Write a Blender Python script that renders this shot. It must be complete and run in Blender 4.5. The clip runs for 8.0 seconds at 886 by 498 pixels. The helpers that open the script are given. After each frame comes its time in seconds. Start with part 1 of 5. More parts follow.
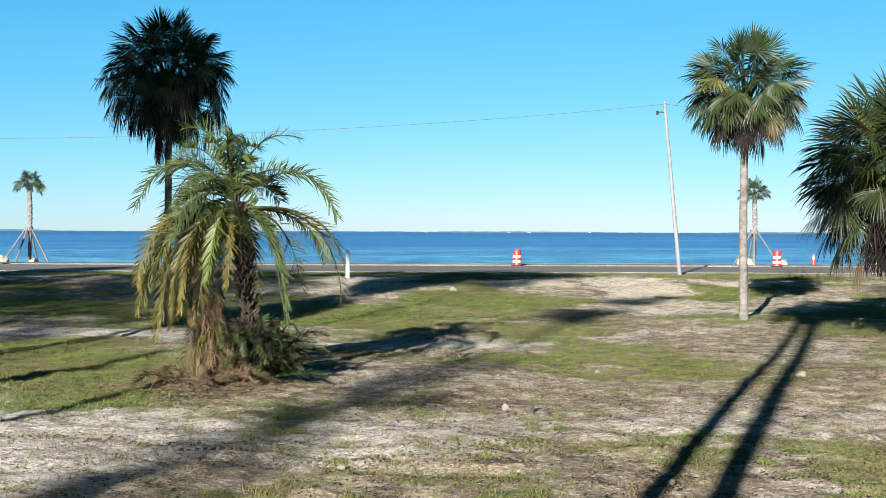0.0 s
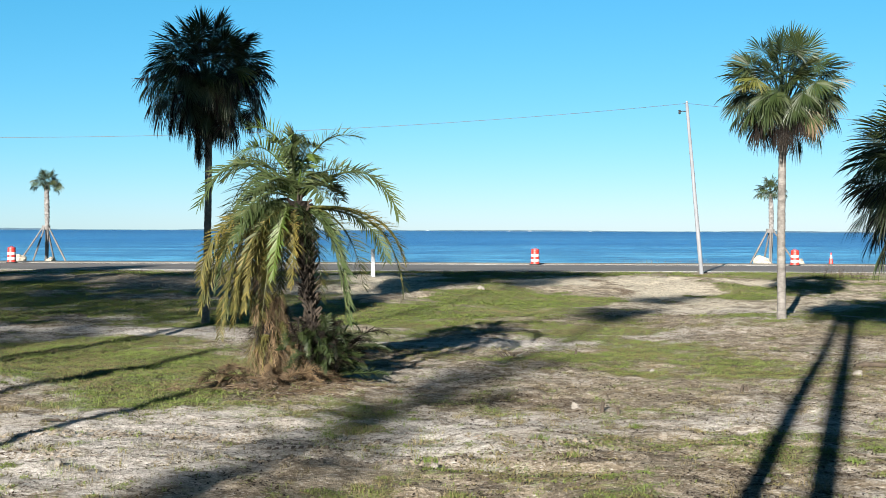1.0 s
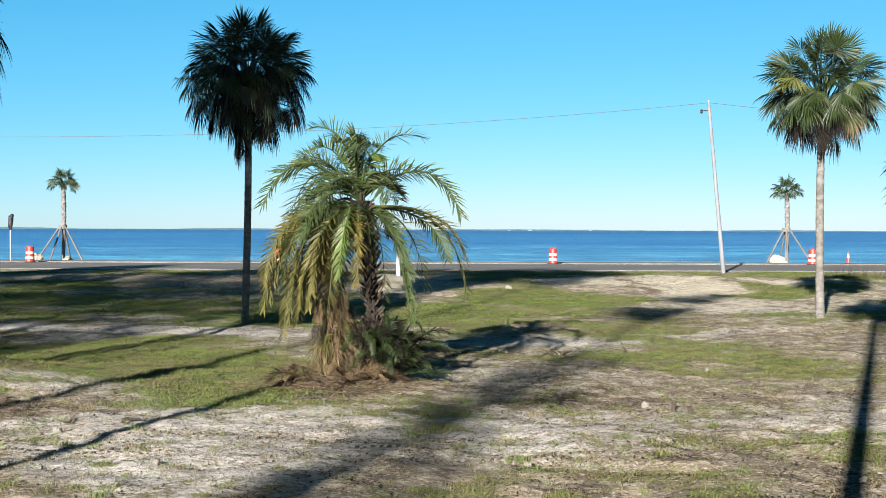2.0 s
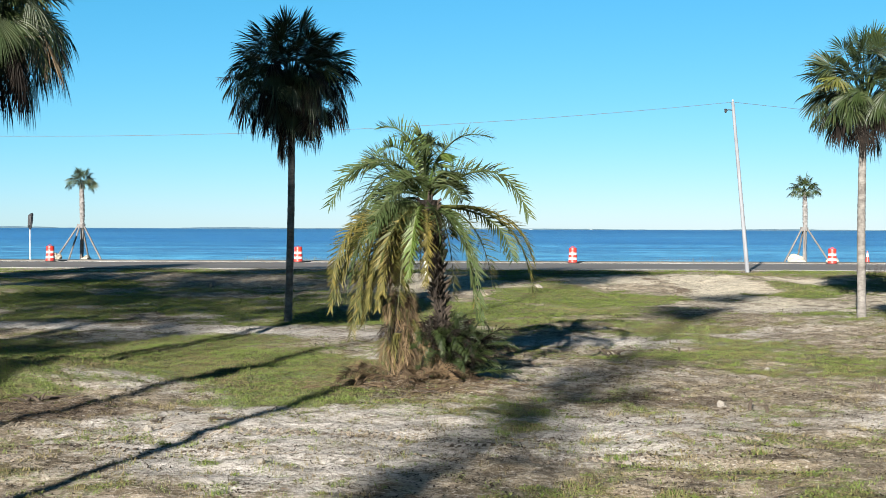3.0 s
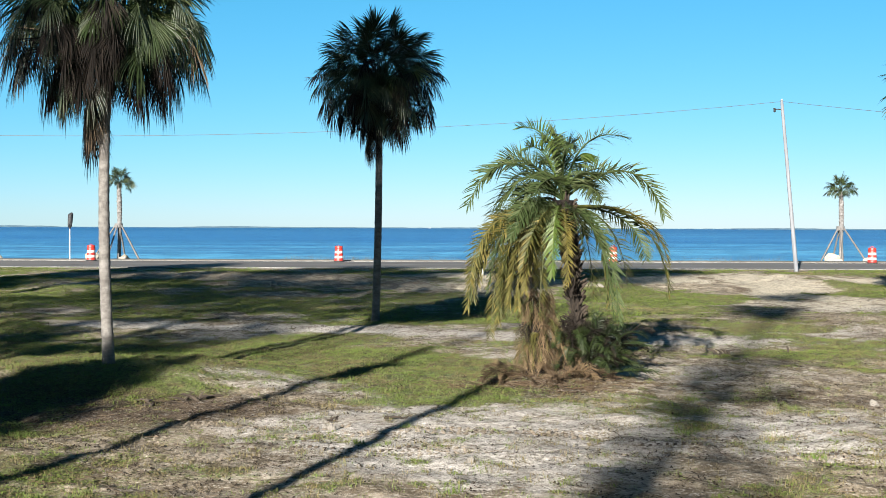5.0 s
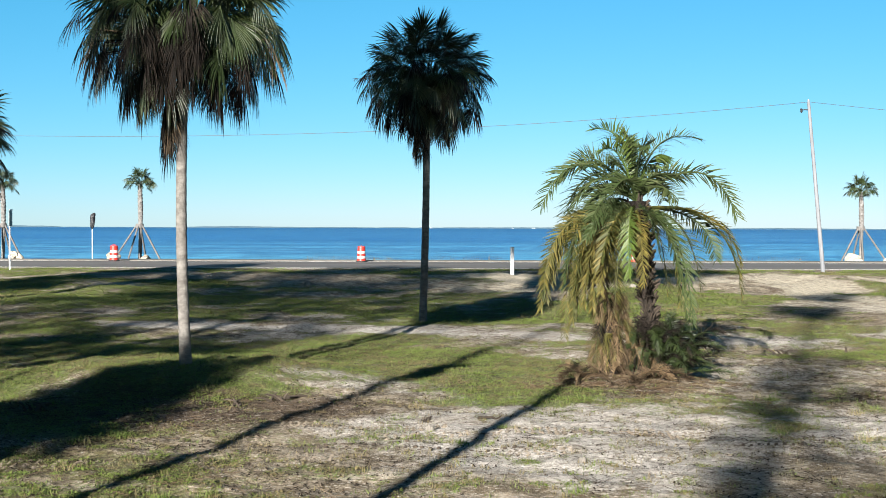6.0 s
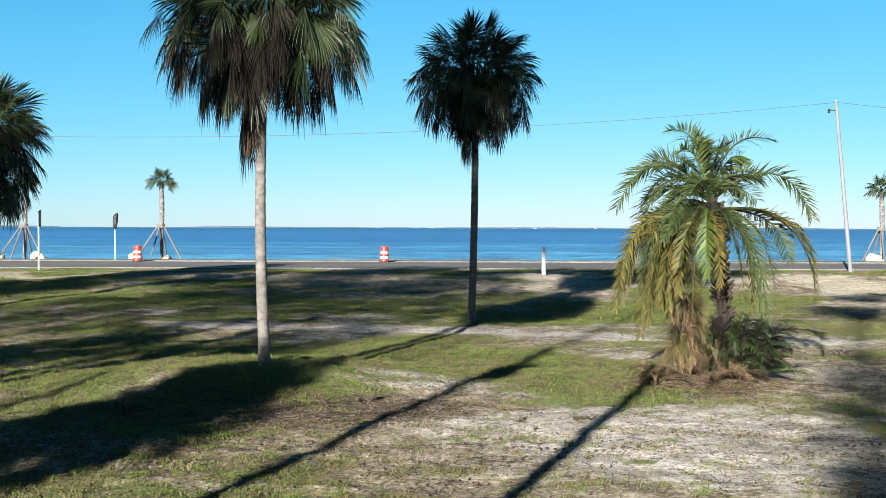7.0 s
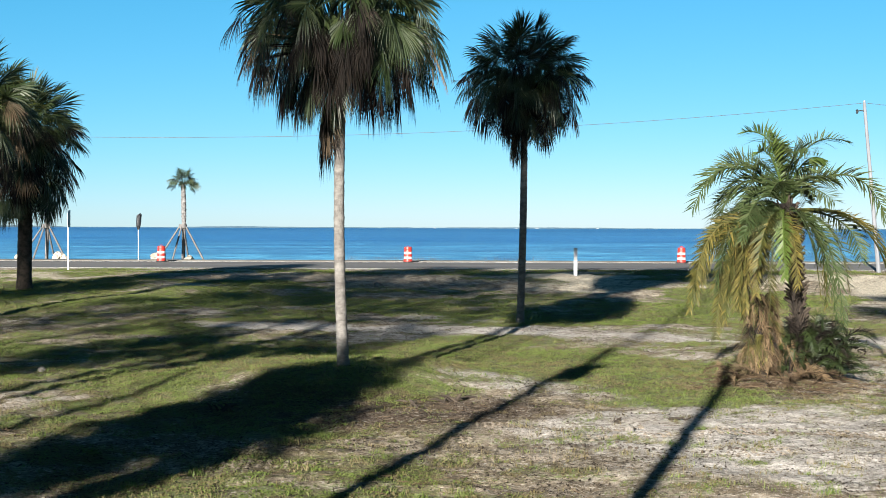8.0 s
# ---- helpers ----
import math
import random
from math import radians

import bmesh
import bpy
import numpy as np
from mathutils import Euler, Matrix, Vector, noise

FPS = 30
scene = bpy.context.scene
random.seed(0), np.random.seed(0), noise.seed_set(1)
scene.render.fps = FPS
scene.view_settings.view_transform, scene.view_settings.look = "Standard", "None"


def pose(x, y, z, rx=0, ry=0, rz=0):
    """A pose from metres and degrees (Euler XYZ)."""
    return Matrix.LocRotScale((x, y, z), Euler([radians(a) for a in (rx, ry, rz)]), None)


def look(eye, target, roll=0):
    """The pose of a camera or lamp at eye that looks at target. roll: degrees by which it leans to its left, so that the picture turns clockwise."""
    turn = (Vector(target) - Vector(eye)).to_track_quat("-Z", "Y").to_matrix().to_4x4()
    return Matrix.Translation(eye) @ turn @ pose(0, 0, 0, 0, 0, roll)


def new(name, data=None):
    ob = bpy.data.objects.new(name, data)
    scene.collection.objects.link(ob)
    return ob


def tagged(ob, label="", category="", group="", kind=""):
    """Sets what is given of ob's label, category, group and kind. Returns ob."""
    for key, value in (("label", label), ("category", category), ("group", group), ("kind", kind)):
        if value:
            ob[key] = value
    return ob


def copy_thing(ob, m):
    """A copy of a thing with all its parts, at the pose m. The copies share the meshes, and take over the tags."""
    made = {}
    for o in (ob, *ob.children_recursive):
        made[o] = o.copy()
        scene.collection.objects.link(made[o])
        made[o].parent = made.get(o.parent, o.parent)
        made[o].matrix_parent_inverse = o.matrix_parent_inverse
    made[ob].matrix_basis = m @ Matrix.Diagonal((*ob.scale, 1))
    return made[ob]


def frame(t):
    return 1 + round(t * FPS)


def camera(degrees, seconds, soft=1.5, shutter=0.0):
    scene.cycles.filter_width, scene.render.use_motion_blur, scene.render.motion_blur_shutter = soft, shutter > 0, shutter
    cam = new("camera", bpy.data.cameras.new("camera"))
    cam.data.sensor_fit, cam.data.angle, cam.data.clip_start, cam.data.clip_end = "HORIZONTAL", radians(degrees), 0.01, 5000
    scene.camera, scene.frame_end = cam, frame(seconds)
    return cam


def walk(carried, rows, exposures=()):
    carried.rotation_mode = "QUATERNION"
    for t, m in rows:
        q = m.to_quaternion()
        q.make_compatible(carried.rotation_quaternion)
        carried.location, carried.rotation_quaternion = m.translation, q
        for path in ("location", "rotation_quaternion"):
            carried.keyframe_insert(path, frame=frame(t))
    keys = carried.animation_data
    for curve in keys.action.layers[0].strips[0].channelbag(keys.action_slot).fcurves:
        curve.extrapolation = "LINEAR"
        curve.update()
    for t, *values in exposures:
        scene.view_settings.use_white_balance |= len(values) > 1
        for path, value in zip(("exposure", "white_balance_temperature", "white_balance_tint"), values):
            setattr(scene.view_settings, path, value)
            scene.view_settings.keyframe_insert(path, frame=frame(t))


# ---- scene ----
cam = camera(39.8, 8.0, 0.6)
METRES, EYE, TILT, LEAN, TURN = 10.0, 2.5, -0.815, -0.2, 0.0
ROWS = [
    (0.0, 0.0, 0.0, 0.0, -0.0, 0.0, 0.0),
    (0.5, -0.0557, -0.0047, 0.0007, 0.01, -0.03, -0.01),
    (1.0, -0.1106, -0.0083, 0.0011, 0.02, -0.06, -0.01),
    (1.5, -0.1658, -0.0109, 0.0015, 0.01, -0.08, -0.01),
    (3.0, -0.3452, -0.02, 0.0023, 0.03, -0.14, -0.0),
    (3.5, -0.4073, -0.0214, 0.0028, 0.03, -0.16, 0.0),
    (4.0, -0.4687, -0.0234, 0.0031, 0.04, -0.17, -0.01),
    (4.5, -0.5297, -0.0263, 0.0033, 0.04, -0.18, -0.0),
    (6.0, -0.7249, -0.0397, 0.0057, 0.12, -0.19, 0.02),
    (6.5, -0.7932, -0.0448, 0.0066, 0.13, -0.19, 0.02),
    (7.0, -0.8618, -0.0489, 0.0076, 0.17, -0.19, 0.03),
    (7.5, -0.93, -0.0527, 0.0086, 0.21, -0.18, 0.04),
    (8.0, -0.9982, -0.0567, 0.0095, 0.25, -0.19, 0.02),
]
walk(cam, [(t, pose(0, 0, EYE, TILT, LEAN, TURN) @ pose(METRES * x, METRES * y, METRES * z, 90 + pitch, roll, yaw)) for t, x, y, z, yaw, pitch, roll in ROWS])

# ---- light ----
AZ, ELEV = 18.5, 17.5          # the shadows run AZ degrees to the right of straight ahead
sun_way = Vector((-math.sin(radians(AZ)) * math.cos(radians(ELEV)), -math.cos(radians(AZ)) * math.cos(radians(ELEV)), math.sin(radians(ELEV))))
sun_data = bpy.data.lights.new("sun", "SUN")
sun_data.energy, sun_data.angle, sun_data.color = 5.0, radians(0.5), (1.0, 0.95, 0.88)
sun = new("sun", sun_data)
sun.matrix_world = look(sun_way * 200, (0, 0, 0))
world = bpy.data.worlds.new("sky")
scene.world = world
world.use_nodes = True
wn = world.node_tree
sky = wn.nodes.new("ShaderNodeTexSky")
sky.sky_type, sky.sun_disc = "NISHITA", False
sky.sun_elevation, sky.sun_rotation = radians(ELEV), radians(180 + AZ)
sky.air_density, sky.dust_density, sky.ozone_density = 0.75, 0.12, 4.0
tint = wn.nodes.new("ShaderNodeMix")
tint.data_type, tint.blend_type = "RGBA", "MULTIPLY"
tint.inputs[0].default_value, tint.inputs[7].default_value = 1.0, (0.182, 0.80, 1.10, 1)
split, haze = wn.nodes.new("ShaderNodeSeparateColor"), wn.nodes.new("ShaderNodeCombineColor")
wn.links.new(sky.outputs[0], split.inputs[0])
for k, power in enumerate((1.4, 0.7, 0.6)):             # the haze low over the water is whiter, the height bluer
    bend = wn.nodes.new("ShaderNodeMath")
    bend.operation = "POWER"
    bend.inputs[1].default_value = power
    wn.links.new(split.outputs[k], bend.inputs[0])
    wn.links.new(bend.outputs[0], haze.inputs[k])
wn.links.new(haze.outputs[0], tint.inputs[6])
height = wn.nodes.new("ShaderNodeSeparateXYZ")            # a clear sky deepens towards the zenith
wn.links.new(wn.nodes.new("ShaderNodeTexCoord").outputs["Generated"], height.inputs[0])
rise = wn.nodes.new("ShaderNodeMapRange")
rise.inputs["From Min"].default_value, rise.inputs["From Max"].default_value = 0.2, 0.75
wn.links.new(height.outputs[2], rise.inputs["Value"])
zenith = wn.nodes.new("ShaderNodeMix")
zenith.data_type, zenith.blend_type = "RGBA", "MULTIPLY"
zenith.inputs[7].default_value = (0.9, 0.17, 0.17, 1)
wn.links.new(rise.outputs[0], zenith.inputs[0])
wn.links.new(tint.outputs[2], zenith.inputs[6])
wn.links.new(zenith.outputs[2], wn.nodes["Background"].inputs[0])
wn.nodes["Background"].inputs[1].default_value = 0.0602
scene.view_settings.exposure = 2.197


# ---- materials ----
class Nodes:
    """A short way to write node materials."""

    def __init__(self, name):
        self.mat = bpy.data.materials.new(name)
        self.mat.use_nodes = True
        self.t = self.mat.node_tree
        self.bsdf = self.t.nodes["Principled BSDF"]
        self.out = self.t.nodes["Material Output"]

    def put(self, socket, value):
        if isinstance(value, bpy.types.NodeSocket):
            self.t.links.new(value, socket)
        elif isinstance(value, (tuple, list)) and len(value) == 3 and socket.type == "RGBA":
            socket.default_value = (*value, 1)
        else:
            socket.default_value = value

    def node(self, kind, **ins):
        n = self.t.nodes.new(kind)
        for k, v in ins.items():
            self.put(n.inputs[k.replace("_", " ")], v)
        return n

    def coords(self, which="Object"):
        return self.t.nodes.new("ShaderNodeTexCoord").outputs[which]

    def stretch(self, vec, scale):
        n = self.t.nodes.new("ShaderNodeMapping")
        self.put(n.inputs["Vector"], vec)
        n.inputs["Scale"].default_value = scale
        return n.outputs[0]

    def noise(self, vec, scale, detail=4, rough=0.55):
        return self.node("ShaderNodeTexNoise", Vector=vec, Scale=scale, Detail=detail, Roughness=rough).outputs["Fac"]

    def ramp(self, fac, a, b, lo=0.0, hi=1.0):
        n = self.t.nodes.new("ShaderNodeMapRange")
        n.interpolation_type = "SMOOTHSTEP"
        for k, v in (("Value", fac), ("From Min", a), ("From Max", b), ("To Min", lo), ("To Max", hi)):
            self.put(n.inputs[k], v)
        return n.outputs[0]

    def mix(self, fac, a, b, how="MIX"):
        n = self.t.nodes.new("ShaderNodeMix")
        n.data_type, n.blend_type = "RGBA", how
        self.put(n.inputs[0], fac), self.put(n.inputs[6], a), self.put(n.inputs[7], b)
        return n.outputs[2]

    def math(self, op, a, b=0.0):
        n = self.t.nodes.new("ShaderNodeMath")
        n.operation = op
        self.put(n.inputs[0], a), self.put(n.inputs[1], b)
        return n.outputs[0]

    def bump(self, height, strength, distance):
        return self.node("ShaderNodeBump", Height=height, Strength=strength, Distance=distance).outputs[0]

    def done(self, colour, rough=0.8, normal=None, metal=0.0, spec=0.3):
        b = self.bsdf
        self.put(b.inputs["Base Color"], colour), self.put(b.inputs["Roughness"], rough)
        self.put(b.inputs["Metallic"], metal), self.put(b.inputs["Specular IOR Level"], spec)
        if normal is not None:
            self.put(b.inputs["Normal"], normal)
        return self.mat


def leafy(name, young, old, tip, rough=0.45, through_light=0.25, spec=0.4):
    """Leaves: a shade of its own for each leaf, paler and browner specks, some light let through."""
    n = Nodes(name)
    rnd = n.t.nodes.new("ShaderNodeObjectInfo").outputs["Random"]
    isl = n.t.nodes.new("ShaderNodeNewGeometry").outputs["Random Per Island"]
    c = n.mix(rnd, young, old)
    c = n.mix(n.ramp(isl, 0.55, 1.0, 0, 0.6), c, tip)
    c = n.mix(n.ramp(n.noise(n.coords(), 7.0), 0.5, 0.75, 0, 0.45), c, tip)
    n.done(c, rough, spec=spec)
    tr = n.node("ShaderNodeBsdfTranslucent", Color=c)
    mixer = n.t.nodes.new("ShaderNodeMixShader")
    mixer.inputs[0].default_value = through_light
    n.t.links.new(n.bsdf.outputs[0], mixer.inputs[1])
    n.t.links.new(tr.outputs[0], mixer.inputs[2])
    n.t.links.new(mixer.outputs[0], n.out.inputs["Surface"])
    return n.mat


def plain(name, colour, rough=0.6, vary=0.2, scale=6.0, bump=0.3, dist=0.01, metal=0.0, spec=0.3, grain=None):
    """A surface of one colour with grain and wear at two scales."""
    n = Nodes(name)
    v = n.coords()
    if grain:
        v = n.stretch(v, grain)
    big, fine = n.noise(v, scale, 3), n.noise(v, scale * 9, 5, 0.65)
    dark = tuple(k * (1 - vary) for k in colour)
    lite = tuple(min(1, k * (1 + vary)) for k in colour)
    c = n.mix(n.ramp(big, 0.3, 0.7), dark, lite)
    c = n.mix(n.ramp(fine, 0.45, 0.75, 0, 0.6), c, tuple(k * (1 - 1.6 * vary) for k in colour))
    return n.done(c, rough, n.bump(fine, bump, dist), metal, spec)


def ground_material():
    n = Nodes("sandy_ground")
    v = n.coords()
    att = n.t.nodes.new("ShaderNodeAttribute")
    att.attribute_name = "cover"
    sep = n.t.nodes.new("ShaderNodeSeparateColor")
    n.t.links.new(att.outputs["Color"], sep.inputs[0])
    grass, sand, litter = sep.outputs[0], sep.outputs[1], sep.outputs[2]
    big, mid, fine, grit = n.noise(v, 0.5, 4), n.noise(v, 2.6, 5, 0.65), n.noise(v, 11, 5, 0.7), n.noise(v, 42, 4, 0.75)
    dirt = n.mix(n.ramp(mid, 0.35, 0.65), (0.095, 0.075, 0.05), (0.25, 0.208, 0.152))
    sandy = n.mix(n.ramp(fine, 0.3, 0.7), (0.24, 0.223, 0.2), (0.395, 0.37, 0.336))
    film = n.noise(v, 1.3, 6, 0.7)
    sandy = n.mix(n.ramp(film, 0.46, 0.66, 0, 0.6), sandy, (0.2, 0.172, 0.135))
    yellow = n.mix(n.ramp(fine, 0.3, 0.7), (0.25, 0.218, 0.16), (0.45, 0.405, 0.315))
    pos = n.t.nodes.new("ShaderNodeSeparateXYZ")
    n.put(pos.inputs[0], v)
    sandy = n.mix(n.ramp(pos.outputs[1], 36, 44), sandy, yellow)
    s = n.math("ADD", n.math("MULTIPLY", n.math("SUBTRACT", mid, 0.5), 1.7), sand)
    s = n.math("ADD", s, n.math("MULTIPLY", n.math("SUBTRACT", fine, 0.5), 0.7))
    c = n.mix(n.ramp(s, 0.34, 0.9), dirt, sandy)
    scuff = n.noise(n.stretch(v, (0.75, 1.5, 1.0)), 5.5, 6, 0.72)
    c = n.mix(n.ramp(scuff, 0.52, 0.62, 0, n.ramp(film, 0.35, 0.6, 0.2, 0.75)), c, (0.085, 0.069, 0.047))
    straw = n.mix(n.ramp(fine, 0.35, 0.7), (0.06, 0.048, 0.027), (0.146, 0.121, 0.07))
    turf = n.mix(n.ramp(mid, 0.3, 0.62), straw, n.mix(n.ramp(fine, 0.3, 0.7), (0.03, 0.046, 0.011), (0.09, 0.124, 0.03)))
    g = n.math("ADD", n.math("MULTIPLY", n.math("SUBTRACT", fine, 0.5), 1.8), grass)
    c = n.mix(n.ramp(g, 0.3, 0.75, 0, 0.9), c, turf)
    l = n.math("ADD", n.math("MULTIPLY", n.math("SUBTRACT", fine, 0.5), 1.5), litter)
    c = n.mix(n.ramp(l, 0.4, 0.8, 0, 0.85), c, n.mix(n.ramp(grit, 0.35, 0.65), (0.031, 0.0224, 0.0155), (0.1066, 0.0722, 0.0439)))
    # dark grit, with the tiny shadows of lumps put into its colour
    c = n.mix(n.ramp(grit, 0.54, 0.6, 0, n.ramp(mid, 0.62, 0.4, 0.15, 0.5)), c, (0.02, 0.016, 0.011))
    c = n.mix(n.ramp(grit, 0.42, 0.3, 0, 0.25), c, (0.5, 0.475, 0.43))
    chips = n.noise(n.stretch(v, (0.8, 1.2, 1.0)), 17, 5, 0.7)
    c = n.mix(n.ramp(chips, 0.54, 0.61, 0, 0.55), c, (0.034, 0.028, 0.02))
    c = n.mix(n.ramp(chips, 0.45, 0.37, 0, 0.45), c, n.mix(n.ramp(g, 0.3, 0.75), (0.5, 0.475, 0.43), (0.15, 0.175, 0.05)))
    h = n.math("ADD", n.math("MULTIPLY", fine, 1.0), n.math("MULTIPLY", grit, 0.4))
    h = n.math("ADD", h, n.math("MULTIPLY", n.noise(v, 5.0, 3), 1.2))
    return n.done(c, 0.95, n.bump(h, 0.85, 0.037), spec=0.1)


def road_material():
    n = Nodes("worn_asphalt")
    v = n.coords()
    lanes = n.noise(n.stretch(v, (0.02, 0.9, 1)), 1.0, 3)
    fine = n.noise(v, 30, 4, 0.7)
    c = n.mix(n.ramp(lanes, 0.35, 0.65), (0.0533, 0.0499, 0.0473), (0.0903, 0.0851, 0.08))
    c = n.mix(n.ramp(fine, 0.4, 0.7, 0, 0.5), c, (0.1161, 0.1092, 0.1015))
    return n.done(c, 0.85, n.bump(fine, 0.4, 0.01), spec=0.3)


def sea_material():
    n = Nodes("sea_water")
    v = n.coords()
    pos = n.t.nodes.new("ShaderNodeSeparateXYZ")
    n.put(pos.inputs[0], v)
    bands = n.noise(n.stretch(v, (0.0035, 0.02, 1)), 1.0, 4, 0.6)
    near = n.ramp(n.math("ADD", pos.outputs[1], n.math("MULTIPLY", n.math("SUBTRACT", bands, 0.5), 260.0)), 110, 330)
    c = n.mix(near, (0.1, 0.33, 0.5), (0.026, 0.135, 0.33))
    c = n.mix(n.ramp(pos.outputs[1], 300, 1600), c, (0.009, 0.056, 0.19))
    c = n.mix(n.ramp(bands, 0.52, 0.66, 0, 0.35), c, (0.16, 0.4, 0.52))
    chop = n.noise(n.stretch(v, (0.22, 0.5, 1)), 1.0, 6, 0.75)
    swell = n.noise(n.stretch(v, (0.03, 0.12, 1)), 1.0, 3)
    h = n.math("ADD", chop, n.math("MULTIPLY", swell, 1.5))
    c = n.mix(n.ramp(chop, 0.45, 0.58, 0, 0.8), c, (0.008, 0.038, 0.115))
    far_streak = n.noise(n.stretch(v, (0.0025, 0.012, 1)), 1.0, 8, 0.8)
    streak = n.noise(n.stretch(v, (0.012, 0.07, 1)), 1.0, 7, 0.75)
    c = n.mix(n.ramp(streak, 0.47, 0.57, 0, 0.55), c, (0.009, 0.05, 0.15))
    c = n.mix(n.ramp(far_streak, 0.5, 0.6, 0, 0.45), c, (0.011, 0.055, 0.17))
    c = n.mix(n.ramp(streak, 0.46, 0.36, 0, 0.35), c, (0.1075, 0.3382, 0.4457))
    ripple = n.noise(n.stretch(v, (0.09, 0.17, 1)), 1.0, 8, 0.8)
    c = n.mix(n.ramp(ripple, 0.5, 0.6, 0, 0.45), c, (0.013, 0.07, 0.205))
    c = n.mix(n.ramp(ripple, 0.44, 0.36, 0, 0.28), c, (0.1846, 0.5112, 0.6532))
    return n.done(c, 0.35, n.bump(h, 0.6, 0.5), spec=0.15)


def trunk_material(name, pale, dark, ring=9.0):
    n = Nodes(name)
    v = n.coords()
    rings = n.noise(n.stretch(v, (5.0, 5.0, ring)), 1.0, 4, 0.65)
    blot = n.noise(v, 1.6, 4, 0.6)
    fine = n.noise(n.stretch(v, (30, 30, 12)), 1.0, 4, 0.7)
    c = n.mix(n.ramp(rings, 0.3, 0.7), dark, pale)
    c = n.mix(n.ramp(blot, 0.5, 0.72, 0, 0.6), c, dark)
    c = n.mix(n.ramp(fine, 0.5, 0.75, 0, 0.5), c, tuple(k * 0.45 for k in dark))
    return n.done(c, 0.9, n.bump(n.math("ADD", rings, fine), 0.6, 0.02), spec=0.15)


M_GROUND, M_ROAD, M_SEA = ground_material(), road_material(), sea_material()
M_LINE = plain("road_paint", (0.3896, 0.3827, 0.3578), 0.7, 0.12, 3.0)
M_VERGE = plain("pale_gravel", (0.0903, 0.0834, 0.0722), 0.95, 0.25, 2.0, 0.6, 0.03)
# the blue haze of distance is put into the shore's own colour
M_SHORE_HAZE = plain("far_shore_woods_in_haze", (0.036, 0.058, 0.075), 1.0, 0.1, 0.02, 0.0, spec=0.0)
M_FAR_WHITE = plain("far_pale_walls", (0.15, 0.16, 0.17), 0.9, 0.05, 0.05, 0.0)
M_FAN = leafy("fan_palm_leaf", (0.02, 0.032, 0.008), (0.009, 0.016, 0.005), (0.034, 0.04, 0.013), 0.5, 0.12, 0.3)
M_FAN_YELLOW = leafy("yellowing_fan_leaf", (0.05, 0.064, 0.01), (0.075, 0.082, 0.016), (0.09, 0.08, 0.028), 0.5, 0.2)
# near black: the shade inside the crowns is put into this leaf colour
M_FAN_DEAD_SHADE = leafy("shaded_dead_fan_leaf", (0.004, 0.0031, 0.0024), (0.008, 0.006, 0.0046), (0.024, 0.0175, 0.0125), 0.8, 0.05, 0.12)
M_FAN_TAN = leafy("tan_dead_fan_leaf", (0.07, 0.05, 0.03), (0.1, 0.074, 0.046), (0.13, 0.1, 0.066), 0.8, 0.08, 0.12)
M_DATE = leafy("date_palm_leaf", (0.023, 0.037, 0.012), (0.037, 0.051, 0.017), (0.068, 0.074, 0.034), 0.6, 0.12, 0.12)
M_DATE_OLD = leafy("yellowing_date_leaf", (0.024, 0.031, 0.007), (0.054, 0.048, 0.011), (0.15, 0.112, 0.028), 0.6, 0.14, 0.2)
M_DATE_DEAD = leafy("dead_date_leaf", (0.04, 0.026, 0.015), (0.066, 0.046, 0.028), (0.115, 0.087, 0.057), 0.85, 0.1, 0.1)
M_DATE_BRIGHT = leafy("young_date_leaf", (0.036, 0.062, 0.01), (0.052, 0.08, 0.014), (0.075, 0.088, 0.026), 0.5, 0.2, 0.3)
M_DATE_TAN = leafy("tan_date_leaf", (0.07, 0.047, 0.024), (0.1, 0.07, 0.04), (0.15, 0.11, 0.068), 0.85, 0.12, 0.1)
M_TRUNK = trunk_material("grey_palm_trunk", (0.1385, 0.1299, 0.1178), (0.0662, 0.0602, 0.0542))
M_TRUNK_DARK = trunk_material("brown_palm_trunk", (0.105, 0.095, 0.085), (0.05, 0.044, 0.038))
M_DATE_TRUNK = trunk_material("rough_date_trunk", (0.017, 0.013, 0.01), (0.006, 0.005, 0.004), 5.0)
M_STUB_AND_SHADED_TRUNK = trunk_material("leaf_bases_and_shaded_trunk", (0.05, 0.038, 0.028), (0.012, 0.01, 0.008), 5.0)
M_NEW_TRUNK = trunk_material("young_palm_trunk", (0.16, 0.155, 0.15), (0.06, 0.056, 0.053), 6.0)
M_WOOD = plain("weathered_pole_wood", (0.118, 0.123, 0.132), 0.85, 0.2, 1.2, 0.4, 0.01, grain=(8, 8, 0.5))
M_BRACE = plain("brace_timber", (0.085, 0.08, 0.076), 0.8, 0.2, 2.0, 0.3, 0.01, grain=(1, 1, 1))
M_ORANGE = plain("orange_plastic", (0.33, 0.017, 0.01), 0.45, 0.1, 3.0, 0.1, spec=0.5)
M_WHITE_BAND = plain("reflective_white", (0.3457, 0.3388, 0.3268), 0.4, 0.06, 5.0, 0.05, spec=0.5)
M_RUBBER = plain("black_rubber", (0.0155, 0.0155, 0.0155), 0.8, 0.2)
M_BAG = plain("black_bag_plastic", (0.0052, 0.0052, 0.0069), 0.5, 0.3, 8.0, 0.6, 0.03, spec=0.5)
M_STEEL = plain("galvanised_steel", (0.3139, 0.3199, 0.3268), 0.45, 0.12, 4.0, 0.1, metal=0.6, spec=0.5)
M_SIGN = plain("sign_back_metal", (0.0568, 0.0757, 0.0757), 0.5, 0.15, 5.0, 0.05)
M_POST = plain("white_marker_post", (0.32, 0.34, 0.35), 0.5, 0.12, 6.0, 0.1)
